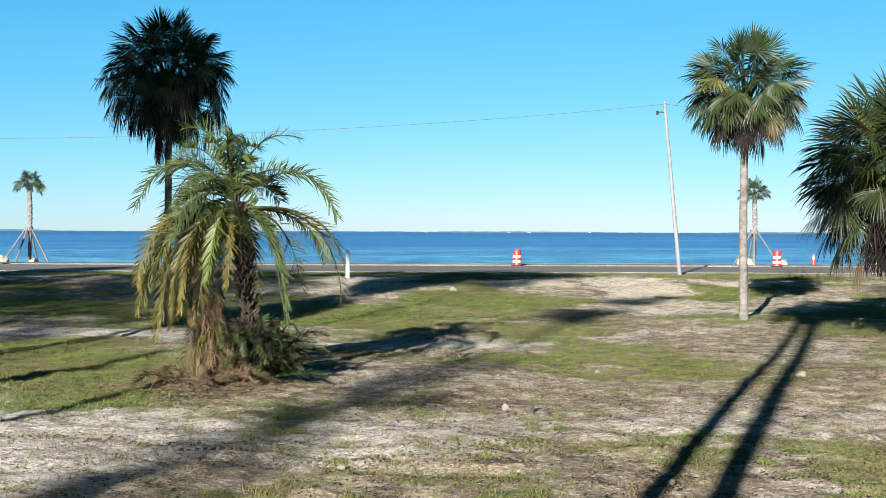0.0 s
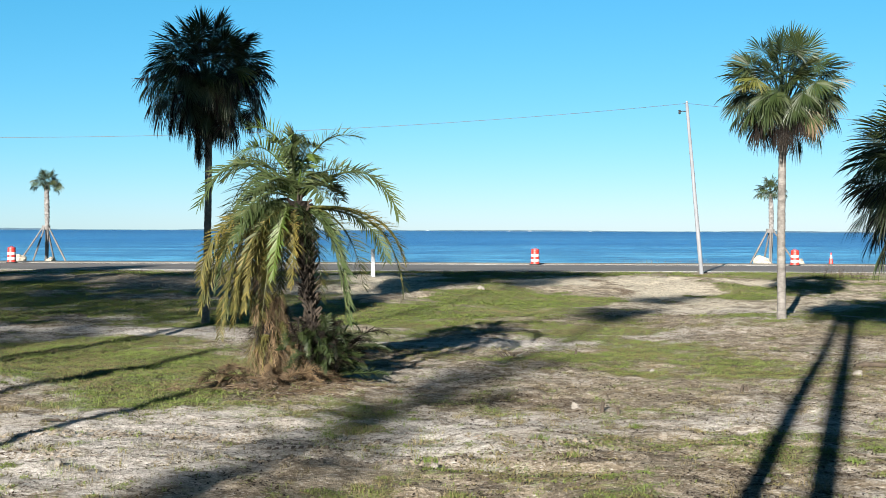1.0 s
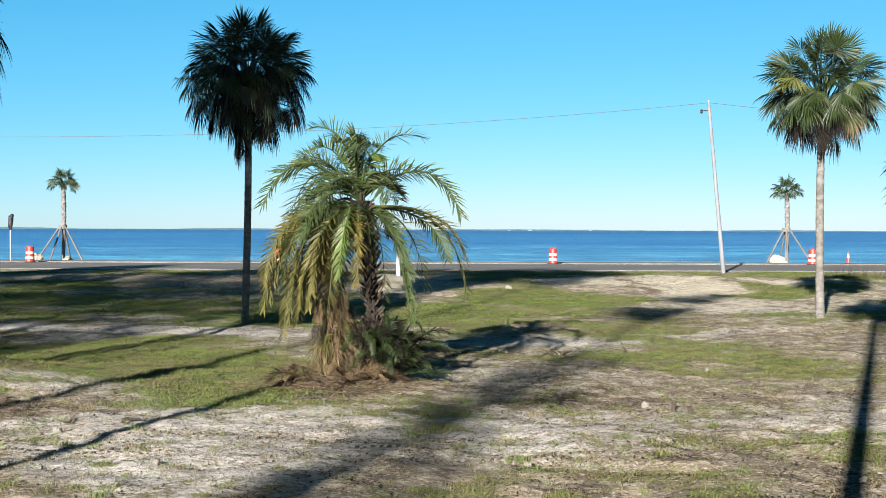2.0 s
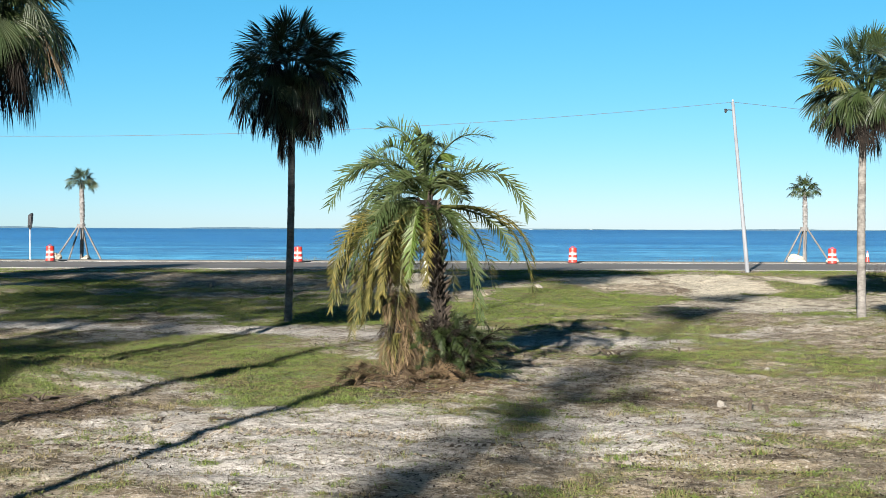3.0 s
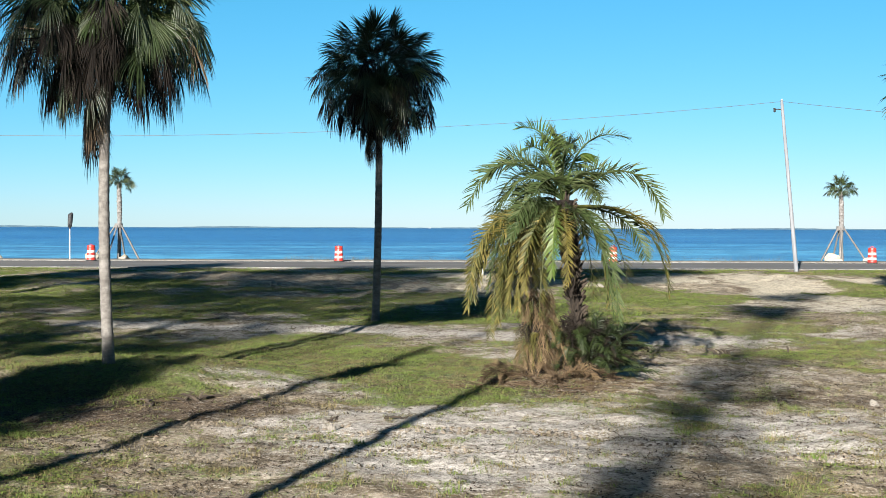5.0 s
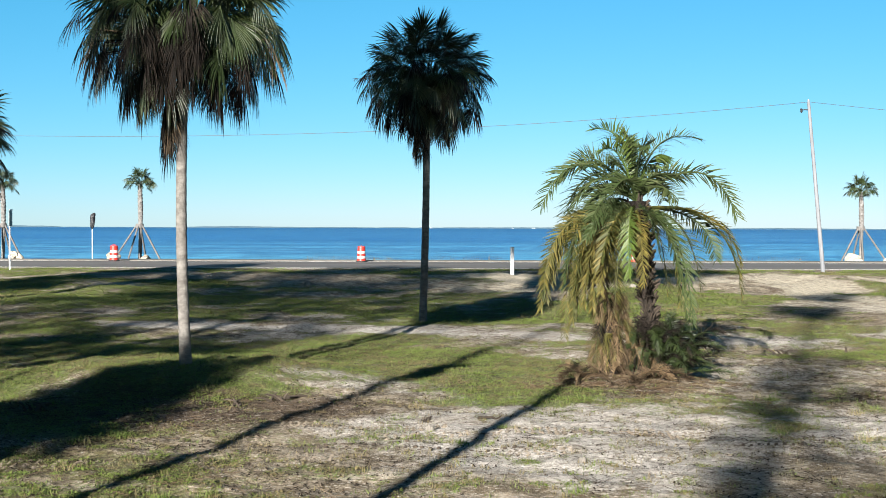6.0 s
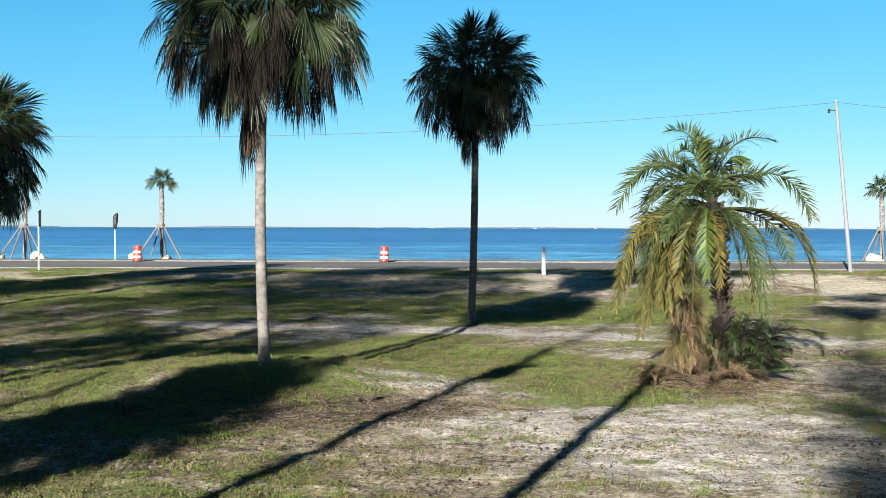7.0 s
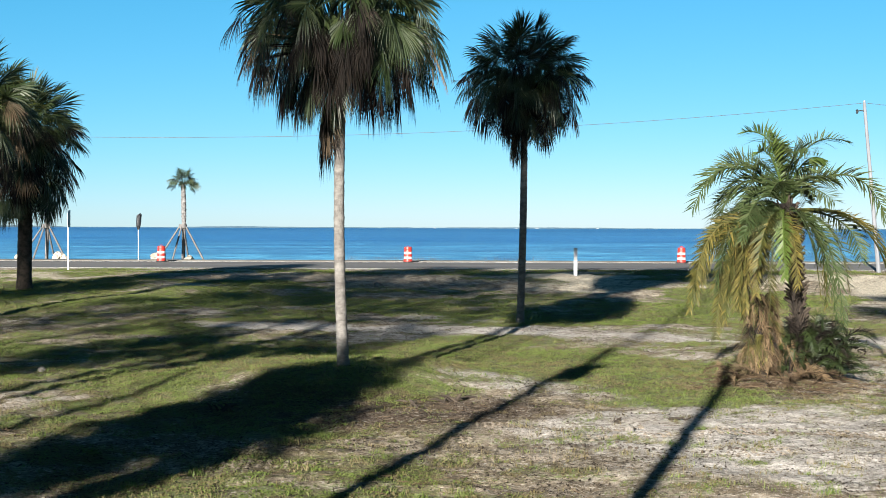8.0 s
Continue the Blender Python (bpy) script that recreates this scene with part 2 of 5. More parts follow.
M_ROCK = plain("limestone_rock", (0.25, 0.225, 0.18), 0.95, 0.25, 1.5, 0.7, 0.05)
M_STONE = plain("pale_stone", (0.1376, 0.1247, 0.1075), 0.95, 0.2, 8.0, 0.6, 0.01)
M_STICK = plain("dead_wood", (0.042, 0.032, 0.023), 0.95, 0.4, 6.0, 0.8, 0.02)
M_WIRE = plain("wire", (0.0439, 0.0439, 0.0439), 0.6, 0.1)
M_GRASS = leafy("grass_blade", (0.064, 0.102, 0.016), (0.106, 0.14, 0.03), (0.17, 0.164, 0.07), 0.6, 0.32, 0.2)
M_STRAW = leafy("dry_grass", (0.1, 0.085, 0.038), (0.15, 0.125, 0.066), (0.06, 0.044, 0.024), 0.8, 0.15, 0.1)
M_PINE = leafy("tree_foliage", (0.031, 0.0499, 0.0129), (0.0439, 0.0628, 0.0189), (0.0628, 0.0757, 0.0249))
# dead leaf scraps, near black because small ground shadows are in the colour
M_LITTER_SHADE = plain("shaded_dead_leaf", (0.02, 0.015, 0.011), 1.0, 0.4, 6.0, 0.3, 0.01, spec=0.05)
M_SANDCLOD = plain("sand_clod", (0.16, 0.147, 0.128), 1.0, 0.2, 0.9, 0.4, 0.01, spec=0.05)
M_CRUMB = plain("dirt_crumb", (0.1006, 0.0851, 0.0662), 1.0, 0.35, 0.9, 0.4, 0.01, spec=0.05)


# ---- mesh helpers ----
def mesh_of(name, verts, faces, material, smooth=False):
    me = bpy.data.meshes.new(name)
    me.from_pydata([tuple(v) for v in verts], [], faces)
    me.materials.append(material)
    if smooth:
        me.polygons.foreach_set("use_smooth", [True] * len(me.polygons))
    me.update()
    return me


def mesh_np(name, verts, faces, material, smooth=False):
    """A mesh from numpy arrays with faces that all have the same number of corners."""
    me = bpy.data.meshes.new(name)
    k = faces.shape[1]
    me.vertices.add(len(verts)), me.loops.add(faces.size), me.polygons.add(len(faces))
    me.vertices.foreach_set("co", np.asarray(verts, dtype=np.float32).ravel())
    me.loops.foreach_set("vertex_index", faces.astype(np.int32).ravel())
    me.polygons.foreach_set("loop_start", np.arange(0, faces.size, k, dtype=np.int32))
    me.update(calc_edges=True)
    me.materials.append(material)
    me.polygons.foreach_set("use_smooth", [smooth] * len(faces))
    return me


def part(name, me, parent, label="", m=None):
    if isinstance(me, tuple):
        bm, material = me
        data = bpy.data.meshes.new(name)
        bm.to_mesh(data), bm.free()
        data.materials.append(material)
        me = data
    ob = new(name, me)
    ob.parent = parent
    if m is not None:
        ob.matrix_basis = m
    if label:
        ob["label"] = label
    return ob


def thing(name, m, label, category, group="", kind=""):
    ob = new(name)
    ob.empty_display_size = 0.2
    ob.matrix_basis = m
    return tagged(ob, label, category, group, kind)


def lathe(rings, sides=20, wobble=0.0, seed=0, caps=True):
    """A closed solid of revolution. rings: (x, y, z, radius)."""
    rng = random.Random(seed)
    verts, faces = [], []
    for x, y, z, r in rings:
        for i in range(sides):
            a = 2 * math.pi * i / sides
            rr = r * (1 + wobble * (rng.random() - 0.5))
            verts.append((x + rr * math.cos(a), y + rr * math.sin(a), z))
    for j in range(len(rings) - 1):
        for i in range(sides):
            k = (i + 1) % sides
            faces.append((j * sides + i, j * sides + k, (j + 1) * sides + k, (j + 1) * sides + i))
    if caps:
        faces.append(tuple(reversed(range(sides))))
        faces.append(tuple(range((len(rings) - 1) * sides, len(rings) * sides)))
    return verts, faces


def tube(points, radii, sides=8):
    """A round bar along a line of points."""
    verts, faces = [], []
    pts = [Vector(p) for p in points]
    for j, p in enumerate(pts):
        d = (pts[min(j + 1, len(pts) - 1)] - pts[max(j - 1, 0)]).normalized()
        a = d.orthogonal().normalized() if abs(d.z) > 0.95 else d.cross(Vector((0, 0, 1))).normalized()
        b = d.cross(a)
        for i in range(sides):
            t = 2 * math.pi * i / sides
            verts.append(p + (a * math.cos(t) + b * math.sin(t)) * radii[j])
    for j in range(len(pts) - 1):
        for i in range(sides):
            k = (i + 1) % sides
            faces.append((j * sides + i, j * sides + k, (j + 1) * sides + k, (j + 1) * sides + i))
    faces.append(tuple(reversed(range(sides))))
    faces.append(tuple(range((len(pts) - 1) * sides, len(pts) * sides)))
    return verts, faces


def box_bm(sx, sy, sz, bevel=0.0, at=(0, 0, 0)):
    bm = bmesh.new()
    bmesh.ops.create_cube(bm, size=1)
    bmesh.ops.scale(bm, vec=(sx, sy, sz), verts=bm.verts)
    if bevel:
        bmesh.ops.bevel(bm, geom=bm.edges[:], offset=bevel, segments=2, affect="EDGES")
    bmesh.ops.translate(bm, vec=at, verts=bm.verts)
    return bm


def hash2(ix, iy, seed):
    h = (ix * 374761393 + iy * 668265263 + seed * 974634541) & 0x7FFFFFFF
    h = ((h ^ (h >> 13)) * 1274126177) & 0x7FFFFFFF
    return ((h ^ (h >> 16)) & 0xFFFF) / 65535.0


def vnoise(x, y, scale, seed=0, octaves=3):
    """Value noise, 0 to 1, on arrays."""
    total, amp, norm = 0.0, 1.0, 0.0
    for o in range(octaves):
        fx, fy = np.asarray(x) * scale, np.asarray(y) * scale
        ix, iy = np.floor(fx).astype(np.int64), np.floor(fy).astype(np.int64)
        u, v = fx - ix, fy - iy
        u, v = u * u * (3 - 2 * u), v * v * (3 - 2 * v)
        a, b = hash2(ix, iy, seed + o), hash2(ix + 1, iy, seed + o)
        c, d = hash2(ix, iy + 1, seed + o), hash2(ix + 1, iy + 1, seed + o)
        total = total + amp * ((a * (1 - u) + b * u) * (1 - v) + (c * (1 - u) + d * u) * v)
        norm += amp
        amp, scale = amp * 0.5, scale * 2.03
    return total / norm


def step(a, b, t):
    k = np.clip((np.asarray(t, dtype=float) - a) / (b - a), 0, 1)
    return k * k * (3 - 2 * k)


def blob(x, y, cx, cy, rx, ry, soft=0.6):
    """1 inside an ellipse, falling to 0 at its rim."""
    d = np.hypot((x - cx) / rx, (y - cy) / ry)
    return 1 - step(1 - soft, 1 + soft * 0.4, d)


# ---- the lie of the land ----
ROAD_Z = 0.38


def land(x, y):
    """Height of the ground."""
    x, y = np.asarray(x, dtype=float), np.asarray(y, dtype=float)
    z = np.interp(y, [-60, 0, 13, 20, 30, 36, 44, 50, 55, 60, 63.5, 80, 84, 90, 96, 140, 5000],
                  [-0.3, -0.3, -0.3, -0.27, -0.29, -0.16, -0.12, 0.02, 0.3, 0.33, 0.34, 0.34, 0.1, -0.1, -1.1, -3, -6])
    rough = step(62, 58, y)
    z = z + rough * (0.16 * (vnoise(x, y, 0.16, 3, 2) - 0.5) + 0.13 * (vnoise(x, y, 0.7, 5, 3) - 0.5) + 0.1 * (vnoise(x, y, 2.1, 9, 3) - 0.5) + 0.05 * step(32, 26, y) * (vnoise(x, y, 4.2, 13, 2) - 0.5))
    z = z + 0.26 * step(43, 47, y) * step(60, 56, y) * (vnoise(x, y, 0.45, 71, 4) - 0.5)                     # the broken bank below the road
    z = z - 0.1 * blob(x - 0.08 * (y - 50), y, 7.9, 50.5, 2.2, 6.5)                      # the washed-out way up to the road
    z = z + 0.13 * blob(x, y, 8.7, 35.5, 3.5, 3) + 0.22 * blob(x, y, -25, 46, 9, 8) + 0.1 * blob(x, y, -4.5, 54, 7, 4)
    z = z + 0.10 * blob(x, y, -3.9, 21.8, 1.5, 1.2) + 0.34 * blob(x, y, -12.2, 22.0, 3.4, 2.6)
    ruts = np.abs(np.sin((y + 0.22 * x - 0.9 * vnoise(x, y, 0.25, 21, 1)) * 3.3)) * step(12.2, 13, y) * step(18.5, 16.5, y)
    z = z - 0.05 * ruts * step(0.35, 0.6, vnoise(x, y, 0.35, 14, 2))
    return z


def covers(x, y):
    """How far grass, pale sand and brown litter cover the ground."""
    x, y = np.asarray(x, dtype=float), np.asarray(y, dtype=float)
    n1, n2, n3 = vnoise(x, y, 0.33, 31, 4), vnoise(x, y, 1.1, 37, 4), vnoise(x, y, 0.22, 41, 3)
    lawn = np.interp(y, [0, 11, 12.6, 13.6, 18, 20, 22, 28, 29.5, 31, 32.5, 34, 40, 47, 52, 58, 60, 61.5], [0.44, 0.44, 0.42, 0.32, 0.3, 0.45, 0.64, 0.66, 0.66, 0.64, 0.68, 0.74, 0.72, 0.45, 0.3, 0.55, 0.62, 0.5])
    n4 = vnoise(x, y * 2.2, 0.8, 43, 4)
    wash = np.maximum(np.maximum(blob(x - 0.1 * (y - 50), y, 8.0, 51, 2.2, 11), blob(x, y, 4.3, 54.5, 2.6, 2.0)), np.maximum(blob(x, y, 12.2, 55, 2.0, 1.8), 0.8 * blob(x, y, -3.5, 55, 5, 1.6)))
    wash = np.clip(wash * (2.6 * vnoise(x, y, 0.55, 47, 5) - 0.35), 0, 1.1)
    lawn = lawn - 0.2 * step(0, 4, x) * step(21, 24, y) * step(48, 40, y)
    g = lawn - 0.06 + 2.0 * (n1 - 0.5) + 0.8 * (n2 - 0.5) + 1.1 * (n4 - 0.5)
    g = g + 0.65 * blob(x, y, 3.6, 26.0, 2.8, 3.6) + 0.35 * blob(x, y, -9.5, 24.5, 5, 4) - 0.5 * blob(x, y, 7.5, 20, 5.5, 6.5)
    g = g - 0.8 * wash + 0.2 * blob(x, y, 4.6, 15.5, 1.8, 3) - 0.45 * blob(x, y, 1.0, 14.3, 4.2, 2.0) + 0.75 * blob(x, y, 6.2, 14.6, 2.2, 2.6) - 0.5 * blob(x, y, 7.2, 32, 4, 5) - 0.5 * blob(x, y, 0.5, 30, 3.4, 2.2) - 0.55 * blob(x, y, -0.3, 24.5, 2.8, 4.5)
    g = g + 0.25 * blob(x, y, -13.0, 14, 4, 3.5) + 0.2 * blob(x, y, -9.0, 14.2, 2.5, 0.8) + 0.45 * blob(x, y, -8.2, 20.2, 4.2, 1.9) - 0.4 * blob(x, y, -6, 15.8, 5, 2.6) + 0.3 * blob(x, y, -1.5, 38, 6, 5)
    scar = np.exp(-((x - 6.2 - 0.16 * (52 - y) - 0.5 * (n2 - 0.5)) / 0.45) ** 2) * step(41, 44, y) * step(58, 55, y) * np.clip(3.2 * (vnoise(x, y, 0.9, 61, 4) - 0.36), 0, 1)
    g = g + 0.85 * blob(x, y, 1.9, 46, 3.6, 6.0) + 0.5 * blob(x, y, 10.8, 50, 1.6, 5.0) + 0.3 * scar
    g = g + 0.35 * blob(x, y, -19, 28, 7, 5) - 0.3 * blob(x, y, -7, 13.3, 4, 1.2) + 0.25 * blob(x, y, -14, 16.5, 4, 3.5)
    g = g - 0.45 * blob(x, y, -20, 55.5, 10, 3.5)
    g = g + 0.45 * blob(x, y, -25, 46, 10, 11) - 0.35 * blob(x, y, -10.2, 18.8, 2.6, 1.2) + 0.35 * blob(x, y, -12.5, 22.5, 4, 2.4)
    path = np.exp(-((y - 32.0 + 0.25 * (x + 7.7) - 0.3 * np.sin(x * 0.5) - 0.9 * (n2 - 0.5)) / 0.62) ** 4) * step(-19, -14, x) * step(1.5, -2, x)
    g = g - 1.9 * path
    s = 0.5 + 1.2 * (n3 - 0.5) + 0.4 * (n2 - 0.5)
    s = s + 0.6 * blob(x, y, -4.9, 15.8, 5.6, 3.3) + 0.3 * blob(x, y, 0, 17.5, 5, 3) + 0.6 * path + 0.4 * wash
    # the last dip, at (-3, 14.6), puts a tree's shadow into the cover
    s = s + 0.4 * blob(x, y, 8.5, 22, 6, 9) + 0.3 * blob(x, y, 1, 30, 3, 2) + 0.35 * blob(x, y, -0.3, 24.5, 3.2, 4.5) - 0.15 * blob(x, y, -11, 17, 3, 2.2) - 0.25 * blob(x, y, -8.9, 14.8, 2.2, 2.2) + 0.25 * blob(x, y, -7.0, 17.0, 3.0, 2.0) - 0.2 * blob(x, y, -3, 14.6, 2.6, 2.2)
    # less sand right of x -6; its left edge also stands for that shadow
    s = s - 0.34 * step(-6, -2.5, x) * step(31, 27, y) + 0.12 * blob(x, y, 2.5, 18.5, 2.5, 2)
    s = s - 0.75 * blob(x, y, -10.4, 18.7, 3.4, 1.7) + 0.25 * blob(x, y, -5.8, 15.4, 2.4, 2.4)
    s = s - 0.5 * blob(x, y, -14, 16.5, 4.5, 3.5) - 0.3 * blob(x, y, -19, 27, 7, 6)
    s = s - 0.9 * scar - 0.3 * blob(x, y, -20, 55, 11, 5)
    l = 0.12 + 0.9 * scar + 0.3 * blob(x, y, -14, 16, 4, 3) + 1.1 * (vnoise(x, y, 0.5, 51, 4) - 0.5)
    l = l + 0.5 * blob(x, y, -4.8, 20.9, 2.8, 1.8) + 1.0 * blob(x, y, -10.9, 18.4, 3.4, 1.7) + 0.3 * blob(x, y, -7.6, 33.5, 2.4, 1.6) + 0.3 * blob(x, y, 0.3, 19.8, 1.8, 1.2)
    return np.clip(g, 0, 1), np.clip(s, 0, 1), np.clip(l, 0, 1)


class Survey:
    """Height and cover of the lot on a fine grid, for quick look-up when much is strewn on it."""

    def __init__(self, x0, x1, y0, y1, pitch):
        self.x0, self.y0, self.pitch = x0, y0, pitch
        gx, gy = np.meshgrid(np.arange(x0, x1, pitch), np.arange(y0, y1, pitch))
        self.maps = [land(gx, gy), *covers(gx, gy)]

    def read(self, which, x, y):
        m = self.maps[which]
        u, v = np.clip((x - self.x0) / self.pitch, 0, m.shape[1] - 1.001), np.clip((y - self.y0) / self.pitch, 0, m.shape[0] - 1.001)
        i, j = u.astype(int), v.astype(int)
        u, v = u - i, v - j
        return (m[j, i] * (1 - u) + m[j, i + 1] * u) * (1 - v) + (m[j + 1, i] * (1 - u) + m[j + 1, i + 1] * u) * v


LOT = Survey(-34, 26, 10, 66, 0.08)


def lot_z(x, y):
    return LOT.read(0, x, y)


def lot_covers(x, y):
    return LOT.read(1, x, y), LOT.read(2, x, y), LOT.read(3, x, y)


def at_ground(x, y, lift=0.0):
    return Vector((x, y, float(land(x, y)) + lift))


# ---- ground, road, water, far shore ----
def sheet(name, xs, ys, height, material):
    gx, gy = np.meshgrid(xs, ys)
    v = np.stack([gx.ravel(), gy.ravel(), height(gx, gy).ravel()], 1)
    nx, ny = len(xs), len(ys)
    i = (np.arange(ny - 1)[:, None] * nx + np.arange(nx - 1)[None, :]).ravel()
    return mesh_np(name, v, np.stack([i, i + 1, i + nx + 1, i + nx], 1), material, True), gx.ravel(), gy.ravel()


xs = np.concatenate([[-3000, -1000, -400, -200, -120, -80], np.arange(-56, -30, 0.8), np.arange(-30, 24, 0.12), np.arange(24, 50, 0.8), [50, 80, 120, 200, 400, 1000, 3000]])
ys = np.concatenate([[-3000, -600, -150, -60, -30, -15, -5, 0, 4, 8], np.arange(10.5, 24, 0.1), np.arange(24, 42, 0.16), np.arange(42, 64, 0.28), np.arange(64, 100, 1.5), [105, 120, 140, 300, 1000, 4900]])
me, gx, gy = sheet("ground", xs, ys, land, M_GROUND)
g, s, l = covers(gx, gy)
att = me.color_attributes.new("cover", "FLOAT_COLOR", "POINT")
att.data.foreach_set("color", np.stack([g, s, l, np.ones_like(g)], 1).astype(np.float32).ravel())
tagged(new("ground", me), "sandy open lot with patchy grass, dirt and dry litter", "ground", kind="structure")


def strip(name, y0, y1, z, thick, material, label, category, x0=-1500, x1=1500, parent=None):
    bm = bmesh.new()
    bmesh.ops.create_cube(bm, size=1)
    bmesh.ops.scale(bm, vec=(x1 - x0, y1 - y0, thick), verts=bm.verts)
    bmesh.ops.translate(bm, vec=((x0 + x1) / 2, (y0 + y1) / 2, z - thick / 2), verts=bm.verts)
    ob = part(name, (bm, material), parent)
    return ob if parent else tagged(ob, label, category, kind="structure")


road = strip("road", 64.0, 77.2, ROAD_Z, 0.15, M_ROAD, "two-lane grey asphalt coast road with white edge lines", "road")
strip("edge_line", 64.35, 64.53, ROAD_Z + 0.006, 0.005, M_LINE, "", "", parent=road)
strip("edge_line", 76.3, 76.5, ROAD_Z + 0.006, 0.005, M_LINE, "", "", parent=road)
strip("pavement", 77.2, 79.4, ROAD_Z + 0.05, 0.2, M_VERGE, "pale gravel strip between the road and the shore", "pavement")

me, _, _ = sheet("water", np.concatenate([np.arange(-4900, -600, 300), np.arange(-600, 600, 20), np.arange(600, 5000, 300)]),
                 np.concatenate([np.arange(88, 400, 4), np.arange(400, 1000, 40), np.arange(1000, 4950, 150)]),
                 lambda x, y: -0.8 + 0.0 * x, M_SEA)
tagged(new("water", me), "calm blue bay water with pale streaks near the shore", "water", kind="structure")


def far_shore():
    rng = random.Random(5)
    verts, faces = [], []
    x, h = -2600.0, 6.0
    while x < 2700:
        base = 9 if x < -1550 else (2.5 if x < -1030 else (5.5 if x < -50 else 4.5))
        h += (base + 2.5 * math.sin(x / 170) - h) * 0.3 + rng.uniform(-1.2, 1.2)
        k = len(verts)
        verts += [(x, 4700, -1), (x, 4700, max(1.2, 0.6 * h)), (x, 4760, max(1.2, h * 0.5)), (x, 4760, -1)]
        if k:
            for a in range(3):
                faces.append((k - 4 + a, k + a, k + a + 1, k - 3 + a))
        x += rng.uniform(9, 26)
    return mesh_of("backdrop", verts, faces, M_SHORE_HAZE)


for i, (x, w, h) in enumerate([(329, 14, 2.6), (250, 8, 2.2), (-62, 9, 2.4), (560, 10, 2.2)]):
    bm = box_bm(w, 12, h, 0.3, (0, 0, h / 2))
    peak = box_bm(w * 0.6, 12, h * 0.4, 0.3, (0, 0, h * 1.15))
    house = thing("far_building", pose(x, 4680, -0.8), "tiny pale building on the far shore", "building", "buildings on the far shore")
    part("wall", (bm, M_FAR_WHITE), house)
    part("roof", (peak, M_FAR_WHITE), house)
tagged(new("backdrop", far_shore()), "low wooded far shore, its distance haze painted in as blue", "shore", kind="structure")


# ---- palms ----
DOWN = Vector((0, 0, -1))


def fan_leaf(name, root, hub, axis, radius, droop, rng, material, segs=40, spread=118, fold=0.25, ragged=0.03, roll=60):
    """A fan leaf: a stalk from root to hub, then a pleated blade that splits into pointed segments whose ends hang."""
    root, hub, d = Vector(root), Vector(hub), Vector(axis).normalized()
    mid = root.lerp(hub, 0.55) + Vector((0, 0, 0.10 * (hub - root).length))
    verts, faces = tube([root, mid, hub, hub + d * (0.3 * radius)], [0.024, 0.016, 0.012, 0.005], 3)
    s = d.cross(Vector((0, 0, 1)))
    s = s.normalized() if s.length > 0.08 else Vector((1, 0, 0))
    n = s.cross(d)
    turn = radians(rng.uniform(-roll, roll))
    s, n = s * math.cos(turn) + n * math.sin(turn), n * math.cos(turn) - s * math.sin(turn)
    half = radians(spread)
    gap = 2 * half / (segs - 1)
    for i in range(segs):
        if rng.random() < ragged:
            continue
        a = -half + gap * (i + rng.uniform(-0.3, 0.3))
        inner = 1 - abs(a) / half
        way = (d * math.cos(a) + s * math.sin(a) - n * (fold * abs(math.sin(a)) + rng.uniform(-0.06, 0.06))).normalized()
        q = hub + d * (0.2 * radius * inner)
        length = radius * (0.74 + 0.2 * inner) * rng.uniform(0.84, 1.08)
        wide = 0.5 * length * gap * 0.5
        weight = droop * rng.uniform(0.5, 1.5)
        across = way.cross(n).normalized() + n * (0.55 if i % 2 else -0.55)
        k = len(verts)
        p1 = q + way * (0.5 * length)
        way2 = (way + DOWN * (0.45 * weight)).normalized()
        p2 = p1 + way2 * (0.28 * length)
        way3 = (way2 + DOWN * weight).normalized()
        p3 = p2 + way3 * (0.24 * length)
        verts += [q, p1 - across * wide, p1 + across * wide, p2 - across * (wide * 0.55), p2 + across * (wide * 0.55), p3]
        faces += [(k, k + 1, k + 2), (k + 1, k + 3, k + 4, k + 2), (k + 3, k + 5, k + 4)]
    return mesh_of(name, verts, faces, material)


def palm_trunk(height, r0, r1, lean=(0, 0), bow=0.0, seed=0, material=None, flare=1.25):
    rng = random.Random(seed)
    rings, n = [], int(height / 0.07)
    for j in range(n + 1):
        t = j / n
        r = r0 + (r1 - r0) * t
        r *= 1 + (flare - 1) * math.exp(-t * height / 0.22)
        r *= 1 + (0.035 if j % 3 == 0 else 0) + rng.uniform(-0.015, 0.015)
        rings.append((lean[0] * t + bow * math.sin(math.pi * t), lean[1] * t, height * t - 0.12, r))
    v, f = lathe(rings, 18, 0.05, seed)
    return mesh_of("trunk", v, f, material or M_TRUNK, True)


